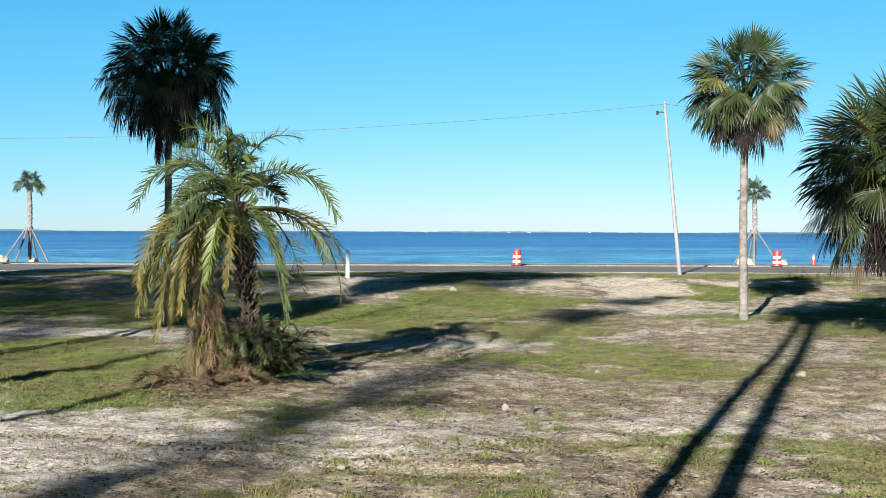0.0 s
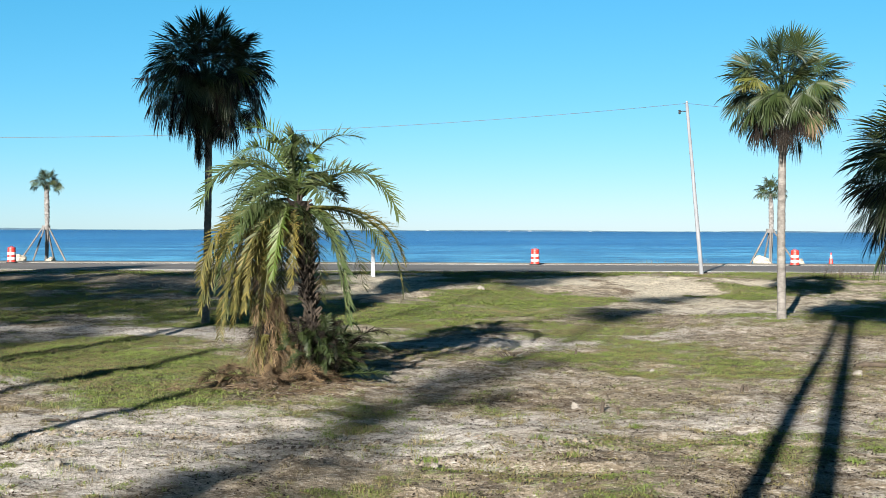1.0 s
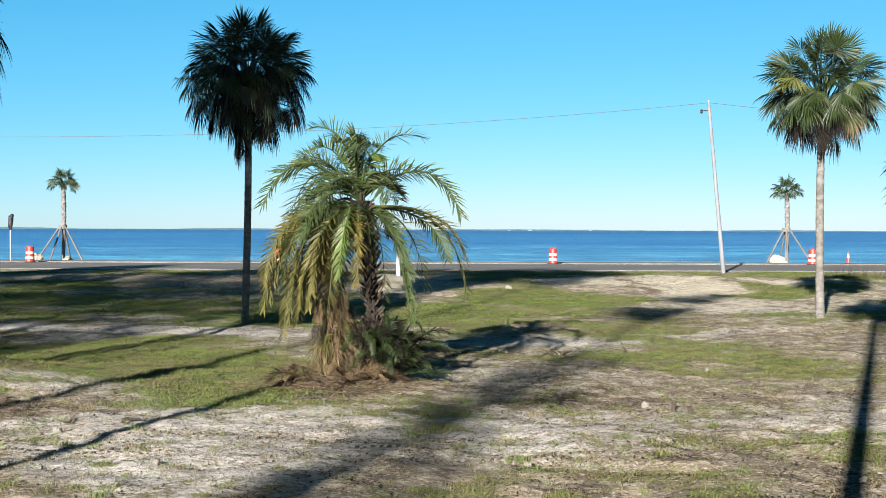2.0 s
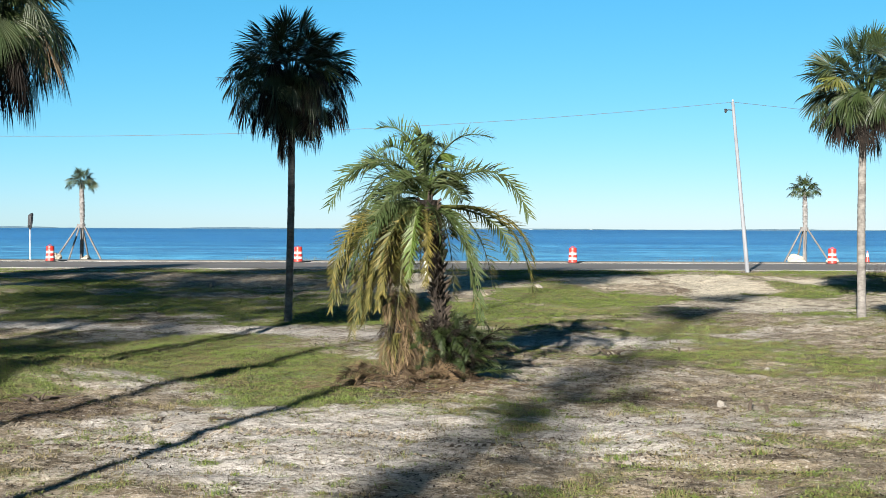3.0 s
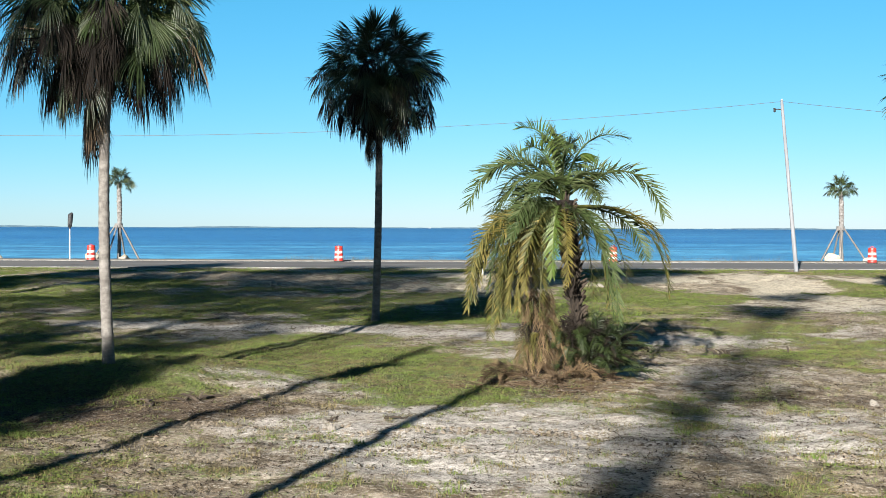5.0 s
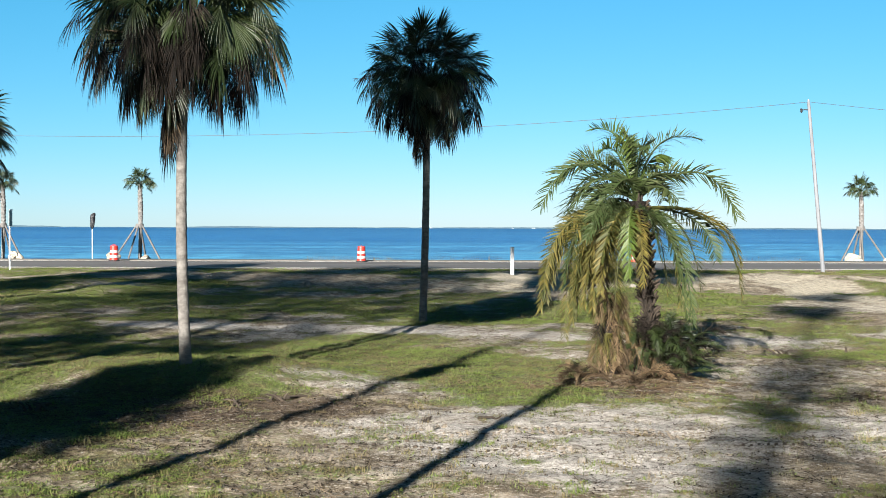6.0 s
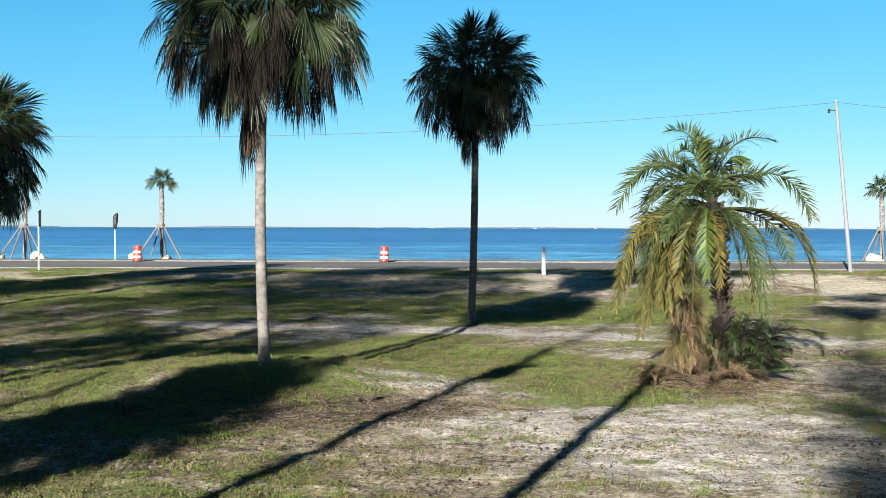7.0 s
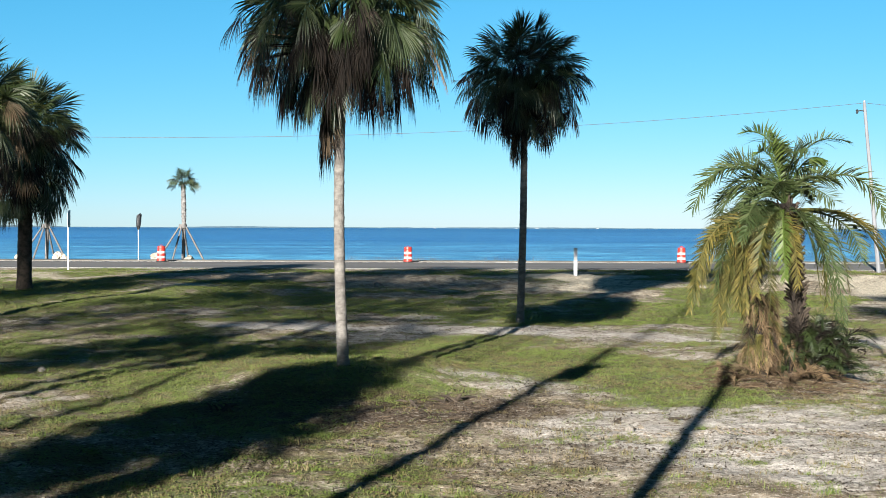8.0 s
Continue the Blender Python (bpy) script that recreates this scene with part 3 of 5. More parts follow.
def fan_palm(x, y, height, label, seed, r0=0.13, r1=0.12, lean=(0, 0), bow=0.0, ball=1.8, green=60, dead=44, low=-15, skirt=-62, yellow=0.06, drop=0.3,
             tail=0, tail_way=180, trunk_mat=None, segs=38, group="fan palms on the lot", flare=1.25, tan=0.12, fan=0.42, wide=1.0, folded=76, hang=0.0):
    """A cabbage palm: a ringed trunk and a round head of fan leaves, green above, brown and hanging below. height: the middle of the head."""
    rng = random.Random(seed)
    palm = thing("fan_palm", Matrix.Translation(at_ground(x, y)), label, "palm tree", group)
    top = height - 0.3 * ball
    part("trunk", palm_trunk(top, r0, r1, lean, bow, seed, trunk_mat, flare), palm)
    middle = Vector((lean[0], lean[1], height))
    root = Vector((lean[0], lean[1], top - 0.1))
    b, c = math.sin(radians(low)), math.sin(radians(skirt))

    def aim(az, e):
        az, e = radians(az), radians(max(-88, min(88, e)))
        return Vector((math.cos(e) * math.cos(az), math.cos(e) * math.sin(az), math.sin(e)))

    for i in range(green):
        t = (i + 0.5) / green
        e = math.degrees(math.asin(0.99 + (b - 0.99) * t)) + rng.uniform(-8, 8)
        out = aim(i * 137.5 + rng.uniform(-20, 20), e)
        size = ball * fan * rng.uniform(0.85, 1.12)
        reach = ball - size * rng.uniform(1.0, 1.15) if i % 5 < 3 else ball * rng.uniform(0.25, 0.52)
        sink = 0.12 + 0.65 * t ** 1.5 + rng.uniform(-0.1, 0.15)
        me = fan_leaf("frond", root, middle + out * reach, out + DOWN * sink, size, 0.12 + 0.45 * t + rng.uniform(0, 0.15), rng,
                      M_FAN_YELLOW if rng.random() < yellow else M_FAN, segs, 118 - 20 * t, 0.2 + 0.3 * t)
        part("frond", me, palm)
    for i in range(dead):
        t = (i + 0.5) / dead
        e = math.degrees(math.asin(b + 0.22 + (c - b - 0.22) * t)) + rng.uniform(-8, 8)
        out = aim(i * 137.5 + 60 + rng.uniform(-25, 25), e)
        size = ball * fan * rng.uniform(0.85, 1.15)
        reach = ball * rng.uniform(0.58, 0.7) if i % 3 else ball * rng.uniform(0.25, 0.45)
        spot = out * reach
        spot.x, spot.y = spot.x * wide, spot.y * wide
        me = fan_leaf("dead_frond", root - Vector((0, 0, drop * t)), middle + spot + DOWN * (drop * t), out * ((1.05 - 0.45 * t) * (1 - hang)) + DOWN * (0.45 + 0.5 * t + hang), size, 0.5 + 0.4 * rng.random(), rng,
                      M_FAN_TAN if rng.random() < tan else (M_FAN if rng.random() < 0.62 - 0.4 * t else M_FAN_DEAD_SHADE), segs, folded * rng.uniform(0.75, 1.0) if folded < 76 else 76, 0.75, 0.08, 40)
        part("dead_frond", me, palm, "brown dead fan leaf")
    for i in range(tail):
        k = rng.uniform(0.75, 1.0)
        out = aim(tail_way + rng.uniform(-60, 60), -40)
        low_root = root + aim(tail_way, 0) * 0.05 + DOWN * (ball * (0.22 + 0.28 * i / tail))
        me = fan_leaf("dead_frond", low_root, low_root + out * (0.4 * k), out * 0.15 + DOWN, 0.85 * k, 0.9, rng, M_FAN_TAN if i % 2 == 0 else M_FAN_DEAD_SHADE, segs, 42, 0.6, 0.12, 30)
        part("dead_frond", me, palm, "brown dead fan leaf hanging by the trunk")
    for i in range(10):
        v, f = tube([(0.0, 0, 0), (r1 + 0.05, 0, 0.12), (r1 + 0.13, 0, 0.32)], [0.06, 0.05, 0.025], 4)
        part("leaf_base", mesh_of("leaf_base", v, f, M_TRUNK_DARK), palm, "", Matrix.Translation((lean[0], lean[1], top - 0.055 * i)) @ pose(0, 0, 0, 0, 0, i * 137.5))
    return palm


def date_frond(name, mid, tip, seed, material, leaf=0.34, width=0.02, pairs=48, limp=0.3, start=0.14, thin=0.05, stem=1.0):
    """A feather leaf from the origin through mid to tip, with two rows of narrow pointed leaflets that stand off in a ragged V."""
    rng = random.Random(seed)
    mid, tip = Vector(mid), Vector(tip)
    b = mid * 2 - tip * 0.5

    def on(t):
        return b * (2 * t * (1 - t)) + tip * t * t

    turn = radians(rng.uniform(20, 60)) * rng.choice((-1, 1))
    n = 14
    pts = [on(i / n) for i in range(n + 1)]
    verts, faces = tube(pts, [stem * (0.026 - 0.022 * i / n) for i in range(n + 1)], 4)
    faces = list(faces)
    for i in range(pairs):
        t = start + (1 - start) * i / (pairs - 1)
        p = on(t)
        d = (on(min(1, t + 0.02)) - on(max(0, t - 0.02))).normalized()
        side = d.cross(Vector((0, 0, 1)))
        side = side.normalized() if side.length > 0.05 else Vector((1, 0, 0))
        up = side.cross(d).normalized()
        roll = turn * (0.4 + 0.6 * t)
        side, up = side * math.cos(roll) + up * math.sin(roll), up * math.cos(roll) - side * math.sin(roll)
        size = leaf * min(1.0, 0.45 + 2.4 * (t - start)) * (1 - 0.55 * max(0.0, (t - 0.6) / 0.4) ** 1.6)
        ahead = 0.55 + 0.75 * t * t
        for s in (-1, 1):
            if rng.random() < thin:
                continue
            way = (side * s + d * (ahead + rng.uniform(-0.28, 0.28)) + up * (0.3 + rng.uniform(-0.55, 0.55))).normalized()
            length = size * rng.uniform(0.78, 1.1)
            q = p + way * (length * 0.45) - Vector((0, 0, limp * 0.1 * length))
            e = p + way * length - Vector((0, 0, limp * length * rng.uniform(0.3, 0.8)))
            face = d.cross(way).normalized()
            w = (face * 0.6 + way.cross(face) * 0.8) * (width * 0.5 * rng.uniform(0.8, 1.2))
            k = len(verts)
            verts += [p - w * 0.5, p + w * 0.5, q - w, q + w, e]
            faces += [(k, k + 1, k + 3, k + 2), (k + 2, k + 3, k + 4)]
    return mesh_of(name, verts, faces, material)


def flower_stalk(palm, height, ball, az, rise, seed):
    """A thin arching stalk out of the head, ending in a loose spray of fine twigs."""
    rng = random.Random(seed)
    az, e = radians(az), radians(rise)
    out = Vector((math.cos(e) * math.cos(az), math.cos(e) * math.sin(az), math.sin(e)))
    a, c = Vector((0, 0, height - 0.3 * ball)), Vector((0, 0, height)) + out * ball
    b = a.lerp(c, 0.6) + Vector((0, 0, 0.35))
    pts = [a * (1 - t) ** 2 + b * (2 * t * (1 - t)) + c * t * t for t in (k / 8 for k in range(9))]
    verts, faces = tube(pts, [0.011 - 0.001 * k for k in range(9)], 4)
    for i in range(60):
        t = rng.uniform(0.66, 1.0)
        p = a * (1 - t) ** 2 + b * (2 * t * (1 - t)) + c * t * t
        way = Vector((rng.gauss(0, 1), rng.gauss(0, 1), rng.uniform(-1.6, 0.3))).normalized()
        tip = p + way * rng.uniform(0.06, 0.2)
        w = way.orthogonal().normalized() * 0.0045
        k = len(verts)
        verts += [p - w, p + w, tip + w, tip - w]
        faces = list(faces) + [(k, k + 1, k + 2, k + 3)]
    part("flower_stalk", mesh_of("flower_stalk", verts, faces, M_STICK), palm, "dry brown flower stalk with fine twigs")


# ---- the cabbage palms ----
sunny_palm = fan_palm(8.7, 35.3, 6.62, "tall cabbage palm with sunlit green head and pale slender trunk", 3, 0.125, 0.1, (0.0, 0), -0.04, 2.05, 84, 44, -30, -62, 0.06, 0.0, tan=0.15, fan=0.39, hang=0.2)
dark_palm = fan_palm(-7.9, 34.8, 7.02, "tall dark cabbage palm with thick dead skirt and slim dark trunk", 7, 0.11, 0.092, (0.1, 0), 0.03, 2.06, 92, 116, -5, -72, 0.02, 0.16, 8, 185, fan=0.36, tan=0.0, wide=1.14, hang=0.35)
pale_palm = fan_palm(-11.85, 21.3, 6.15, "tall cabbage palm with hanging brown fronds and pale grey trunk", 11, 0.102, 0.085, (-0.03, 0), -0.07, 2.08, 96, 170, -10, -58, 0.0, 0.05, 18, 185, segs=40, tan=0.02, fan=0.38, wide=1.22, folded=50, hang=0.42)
fan_palm(10.9, 29.0, 4.1, "broad low cabbage palm with drooping green and brown fronds", 15, 0.2, 0.18, (0, 0), 0, 2.75, 104, 76, -15, -66, 0.1, 0.1, segs=42, tan=0.15, fan=0.37)
# this sunlit trunk gets the dark stub bark, so its shade is in the colour
fan_palm(-26.5, 47.0, 6.2, "thick-trunked cabbage palm with tall shaggy head", 19, 0.28, 0.25, (0.1, 0), 0, 2.5, 80, 120, -15, -60, 0.06, 1.6, 6, 0, M_STUB_AND_SHADED_TRUNK, tan=0.05)
fan_palm(-24.15, 36.5, 6.3, "shaggy cabbage palm with bright fan leaves", 23, 0.2, 0.18, (-0.3, 0), 0, 2.4, 50, 60, -5, -66, 0.25, 0.3, hang=0.3, folded=60)

flower_stalk(sunny_palm, 6.62, 2.15, 0, 22, 1)
for i, (az, rise) in enumerate(((185, -2), (-8, -4))):
    flower_stalk(dark_palm, 7.02, 1.98, az, rise, 10 + i)
for i, (az, rise, far) in enumerate(((272, 18, 1.7), (262, 24, 1.6), (282, 22, 1.65))):
    flower_stalk(pale_palm, 6.15, far, az, rise, 20 + i)


# ---- the date palm ----
def date_palm(x, y):
    rng = random.Random(2)
    palm = thing("date_palm", Matrix.Translation(at_ground(x, y)), "leaning date palm with arching feather fronds and a shaggy base", "palm tree")
    head = Vector((-0.36, 0, 3.2))

    def spine(t):
        return Vector((head.x * t + 0.05 * math.sin(math.pi * t), 0, -0.15 + (head.z + 0.15) * t))

    n = 64
    rings = []
    for j in range(n + 1):
        t = j / n
        r = 0.1 + 0.07 * step(0.45, 0.85, t) + 0.1 * math.exp(-t / 0.07)
        rings.append((*spine(t), float(r) * (1.0 if j % 4 else 1.1)))
    v, f = lathe(rings, 20, 0.16, 4)
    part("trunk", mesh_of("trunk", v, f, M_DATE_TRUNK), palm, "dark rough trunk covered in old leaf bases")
    v, f = tube([(0, 0, 0), (0.06, 0, 0.04), (0.14, 0, 0.16)], [0.04, 0.032, 0.016], 5)
    stub = mesh_of("leaf_base", v, f, M_STUB_AND_SHADED_TRUNK)
    for i in range(260):
        t = 0.22 + 0.78 * i / 260
        wide = float(0.035 + 0.055 * step(0.45, 0.85, t))
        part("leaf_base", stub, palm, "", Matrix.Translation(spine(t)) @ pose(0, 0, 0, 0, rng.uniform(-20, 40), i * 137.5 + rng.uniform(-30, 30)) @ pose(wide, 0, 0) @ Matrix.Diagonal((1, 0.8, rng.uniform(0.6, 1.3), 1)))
    # each leaf: sideways and height at its middle, at its tip, and how far the tip comes forward (-) or goes back
    fresh = [(-0.30, 0.98, -0.88, 1.22, -0.35), (0.36, 0.95, 1.05, 1.1, 0.15), (0.45, 0.52, 0.98, 0.42, 0.45), (1.02, 0.5, 1.68, -0.25, -0.1),
             (-0.8, 0.68, -1.5, 0.36, 0.3), (-1.1, 0.62, -1.88, -0.12, -0.2), (-0.78, 0.38, -1.34, -0.45, 0.25), (-0.48, 0.2, -0.9, -0.22, 0.6),
             (-0.36, 0.72, -0.78, 0.85, -0.9), (-0.08, 0.95, -0.12, 1.15, 0.5), (0.14, 0.62, 0.32, 0.75, -0.95), (0.05, 0.8, 0.2, 1.0, 0.9),
             (-0.2, 0.62, -0.4, 0.7, 1.1), (0.3, 0.3, 0.62, 0.05, 1.0), (-0.6, 0.62, -1.15, 0.75, 0.1), (0.2, 0.42, 0.55, 0.35, -1.05), (-0.25, 0.35, -0.65, 0.1, -1.15), (-0.5, 0.3, -1.1, 0.1, 0.9)]
    for k in range(2):       # the leaves named above, then a second, looser set among them
        for i, (mx, mz, tx, tz, ty) in enumerate(fresh):
            if k:
                if i in (1, 3) or i % 2 == 0:
                    continue
                j1, j2 = rng.uniform(-0.16, 0.16), rng.uniform(-0.2, 0.1)
                mx, tx, mz, tz, ty = mx * 0.85 + j1, tx * 0.85 + 1.5 * j1, mz * 0.9 + j2 * 0.6, tz * 0.9 + j2, -ty + rng.uniform(-0.3, 0.3)
            wide = 0.93 if mx < 0 else 1.1
            me = date_frond("frond", (mx * wide, ty * 0.45, mz * 1.06), (tx * wide, ty, tz * 1.06), 60 + i + 400 * k, M_DATE_BRIGHT if i in (0, 8, 10) else M_DATE, 0.45, 0.024, 50)
            part("frond", me, palm, "", Matrix.Translation(head))
    aged = [(1.3, -0.12, 1.95, -0.95, 0.1), (1.4, -0.28, 1.94, -1.65, -0.1), (1.1, -0.18, 1.6, -0.95, 0.5), (0.68, -0.45, 1.0, -2.05, -0.35), (0.62, -0.4, 0.88, -1.75, 0.3), (0.8, -0.3, 1.2, -1.4, 0.0),
            (-1.22, -0.45, -1.74, -1.85, 0.0), (-0.95, -0.55, -1.33, -2.3, -0.35), (-0.82, -0.45, -1.1, -1.95, 0.2), (-0.62, -0.5, -0.85, -1.8, -0.6), (-0.36, -0.5, -0.46, -1.65, -0.75), (-0.18, -0.2, -0.28, -1.2, -1.1),
            (-1.05, -0.25, -1.55, -1.45, 0.4), (-0.95, -0.2, -1.3, -1.25, -0.5), (-0.55, -0.35, -0.72, -1.4, 0.7), (-1.2, -0.25, -1.7, -1.35, -0.3), (-0.8, -0.55, -1.15, -2.1, 0.0), (-0.5, -0.45, -0.64, -1.6, -0.4),
            (0.3, 0.0, 0.5, -0.5, 0.9), (-0.5, 0.05, -1.0, -0.55, -0.8), (-0.3, 0.0, -0.6, -0.5, 0.9), (-0.9, 0.0, -1.45, -0.7, 0.1), (0.15, -0.1, 0.3, -0.9, -1.0), (0.6, -0.48, 0.92, -1.95, -0.15),
            (-0.5, -0.3, -0.75, -1.5, -0.95), (-0.7, -0.35, -1.0, -1.75, -0.7), (-0.3, -0.35, -0.5, -1.9, -0.9), (-0.85, -0.4, -1.2, -2.0, -0.55), (0.02, -0.3, 0.02, -1.35, -0.85), (-0.6, -0.55, -0.8, -2.0, -0.15), (-0.45, -0.2, -0.8, -1.0, -1.2), (0.35, -0.4, 0.5, -1.6, -0.6)]
    for k in range(2):
        for i, (mx, mz, tx, tz, ty) in enumerate(aged):
            if k:
                if mx > 0.2:
                    continue
                j1 = rng.uniform(-0.15, 0.15)
                mx, tx, mz, tz, ty = mx * 0.95 + j1, tx * 0.95 + j1, mz + rng.uniform(-0.12, 0.1), tz * 0.92 + rng.uniform(-0.1, 0.15), -ty + rng.uniform(-0.3, 0.3)
            look_of = M_DATE_BRIGHT if i == 11 else (M_DATE if i in (2, 3, 12, 18, 19, 20, 21, 22, 23) else (M_DATE_DEAD if i == 17 else M_DATE_OLD))
            me = date_frond("frond", (mx, ty * 0.5, mz), (tx, ty, tz), 90 + i + 400 * k, look_of, 0.38 if mx > 0.5 else 0.33, 0.022, 64, 0.4, 0.2, 0.06)
            part("frond", me, palm, "yellowing drooping feather leaf", Matrix.Translation(head + Vector((0, 0, -0.14))))
    for i in range(90):      # dead leaves hanging in a tangle over the stump at the foot
        az = rng.uniform(0, 360)
        c, s = math.cos(radians(az)), math.sin(radians(az))
        high = rng.uniform(0.4, 1.6)
        k = rng.uniform(0.06, 0.42) * (1.15 - 0.45 * high)
        down = rng.uniform(0.25, 0.75)
        look_of = (M_DATE_TAN, M_DATE_DEAD, M_FAN_DEAD_SHADE, M_DATE_TAN, M_DATE_OLD, M_DATE_TAN, M_DATE_DEAD)[i % 7]
        part("dead_frond", date_frond("dead_frond", (k * 0.75 * c, k * 0.75 * s, -down * 0.2), (k * c, k * s, -down), 120 + i, look_of, rng.uniform(0.12, 0.24), 0.012, 30, 1.0, 0.05, 0.2, stem=0.6), palm,
             "brown dead feather leaf", Matrix.Translation((-0.8 + rng.uniform(-0.2, 0.24), -0.1 + rng.uniform(-0.2, 0.15), high)))
    for i in range(3):       # a few pale ones lean against the suckers
        part("dead_frond", date_frond("dead_frond", (0.05 * i, -0.12, -0.2), (0.14 + 0.04 * i, -0.3, -0.62), 180 + i, M_DATE_TAN, 0.18, 0.016, 34, 0.9, 0.05), palm, "pale dead feather leaf", Matrix.Translation((-0.4 + 0.06 * i, -0.35, 0.72)))
    for i in range(140):      # suckers on the shady side; dark leaf colours put the shade into them
        az = rng.uniform(-120, 80)
        c, s = math.cos(radians(az)), math.sin(radians(az))
        r = rng.uniform(0.25, 1.1)
        h = rng.uniform(0.2, 1.4) * (1.1 - 0.45 * r)
        part("sucker_frond", date_frond("sucker_frond", (r * 0.45 * c, r * 0.45 * s, h * 0.8), (r * c, r * s, h * rng.uniform(0.5, 1.0)), 250 + i, M_FAN if i % 3 else M_FAN_DEAD_SHADE, 0.2, 0.014, 34), palm, "", Matrix.Translation((rng.uniform(-0.45, 0.4), rng.uniform(-0.4, 0.05), 0.02)))
    v, f = lathe([(-0.86, -0.1, -0.15, 0.26), (-0.86, -0.1, 0.12, 0.17), (-0.86, -0.1, 0.6, 0.14), (-0.86, -0.1, 0.95, 0.1), (-0.85, -0.1, 1.02, 0.04)], 14, 0.25, 8)
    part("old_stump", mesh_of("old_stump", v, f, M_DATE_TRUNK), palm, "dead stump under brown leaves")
    return palm


date_palm(-3.4, 22.1)
for i in range(14):      # whole dead leaves that have dropped round the foot
    rng1 = random.Random(300 + i)
    x, y, az = -4.2 + rng1.uniform(-0.9, 1.0), 21.3 + rng1.uniform(-0.5, 0.4), rng1.uniform(0, 360)
    c, s = math.cos(radians(az)), math.sin(radians(az))
    fallen = new("fallen_frond", date_frond("fallen_frond", (0.38 * c, 0.38 * s, 0.16), (0.75 * c, 0.7 * s, 0.03), 300 + i, M_DATE_DEAD if i % 3 else M_DATE_TAN, 0.2, 0.011, 46, 0.15, stem=0.45))
    fallen.matrix_basis = Matrix.Translation(at_ground(x, y, 0.04))
    tagged(fallen, "dry brown feather leaf fallen beside the date palm", "palm frond", "fallen leaves round the date palm")


# ---- things along the road ----
def drum():
    d = thing("traffic_drum", pose(0, 0, 0), "orange and white striped traffic drum with black rubber foot", "traffic drum", "drums along the road")
    v, f = lathe([(0, 0, 0, 0.34), (0, 0, 0.05, 0.34), (0, 0, 0.06, 0.29)], 24)
    part("rubber_foot", mesh_of("rubber_foot", v, f, M_RUBBER), d)
    z, r = 0.05, 0.278
    for i in range(6):
        h = 0.153
        v, f = lathe([(0, 0, z, r - 0.012), (0, 0, z + 0.012, r), (0, 0, z + h - 0.012, r - 0.006), (0, 0, z + h, r - 0.016)], 24)
        part("band", mesh_of("band", v, f, M_WHITE_BAND if i in (1, 3) else M_ORANGE, False), d, "white reflective band" if i in (1, 3) else "orange band")
        z, r = z + h, r - 0.007
    v, f = tube([(-0.09, 0, z), (-0.08, 0, z + 0.06), (0, 0, z + 0.07), (0.08, 0, z + 0.06), (0.09, 0, z)], [0.018] * 5, 8)
    part("handle", mesh_of("handle", v, f, M_ORANGE), d)
    return d


first = drum()
first.matrix_basis = pose(4.6, 76.0, ROAD_Z + 0.005)
for x in (-27.95, -12.5, 20.75):
    copy_thing(first, pose(x, 76.0, ROAD_Z + 0.005, 0, 0, x * 7))


def cone(x, y):
    c = thing("traffic_cone", pose(x, y, ROAD_Z + 0.055), "tall orange traffic cone with white collar on black base", "traffic cone")
    part("base", (box_bm(0.38, 0.38, 0.05, 0.01, (0, 0, 0.025)), M_RUBBER), c)
    v, f = lathe([(0, 0, 0.05, 0.14), (0, 0, 0.38, 0.085)], 20)
    part("lower_cone", mesh_of("lower_cone", v, f, M_ORANGE), c)
    v, f = lathe([(0, 0, 0.38, 0.088), (0, 0, 0.6, 0.052)], 20)
    part("white_collar", mesh_of("white_collar", v, f, M_WHITE_BAND), c, "white reflective collar")
    v, f = lathe([(0, 0, 0.6, 0.05), (0, 0, 0.74, 0.03)], 20)
    part("tip", mesh_of("tip", v, f, M_ORANGE), c)


cone(23.6, 77.9)

def young_palm(x, y, height, label, seed, brace=2.5):
    rng = random.Random(seed)
    base = at_ground(x, y)
    palm = thing("young_palm", Matrix.Translation(base), label, "palm tree", "braced young palms by the water")
    rings = []
    n = 70
    for j in range(n + 1):
        t = j / n
        r = 0.125 if t < 0.42 else 0.125 + 0.045 * math.sin(math.pi * (t - 0.42) / 0.62)
        if t > 0.4:
            r *= 1.1 if j % 3 == 0 else 0.95
        rings.append((0.06 * math.sin(t * 3), 0, -0.15 + (height + 0.15) * t, r))
    v, f = lathe(rings, 14, 0.14, seed)
    part("trunk", mesh_of("trunk", v, f, M_NEW_TRUNK), palm, "scaly young trunk")
    top = Vector((0, 0, height - 0.1))
    for i in range(30):
        e, az = radians(80 - 80 * i / 29 + rng.uniform(-10, 10)), radians(i * 137.5 + rng.uniform(-20, 20))
        out = Vector((math.cos(e) * math.cos(az), math.cos(e) * math.sin(az), math.sin(e)))
        me = fan_leaf("frond", top, top + out * rng.uniform(0.6, 0.9), out + DOWN * (0.3 + 0.8 * i / 29), rng.uniform(0.5, 0.62), 0.6, rng, M_FAN, 24, 105)
        part("frond", me, palm)
    for az in (205, 335, 90, 258):
        c, s = math.cos(radians(az)), math.sin(radians(az))
        a, b = Vector((1.85 * c, 1.85 * s, -0.03)), Vector((0.2 * c, 0.2 * s, brace))
        v, f = tube([a, a.lerp(b, 0.5), b], [0.065, 0.065, 0.06], 6)
        part("brace", mesh_of("brace", v, f, M_BRACE), palm, "wooden brace")
    v, f = lathe([(0, 0, brace - 0.18, 0.27), (0, 0, brace + 0.1, 0.27)], 16)
    part("brace_collar", mesh_of("brace_collar", v, f, M_BRACE), palm, "band of battens round the trunk")


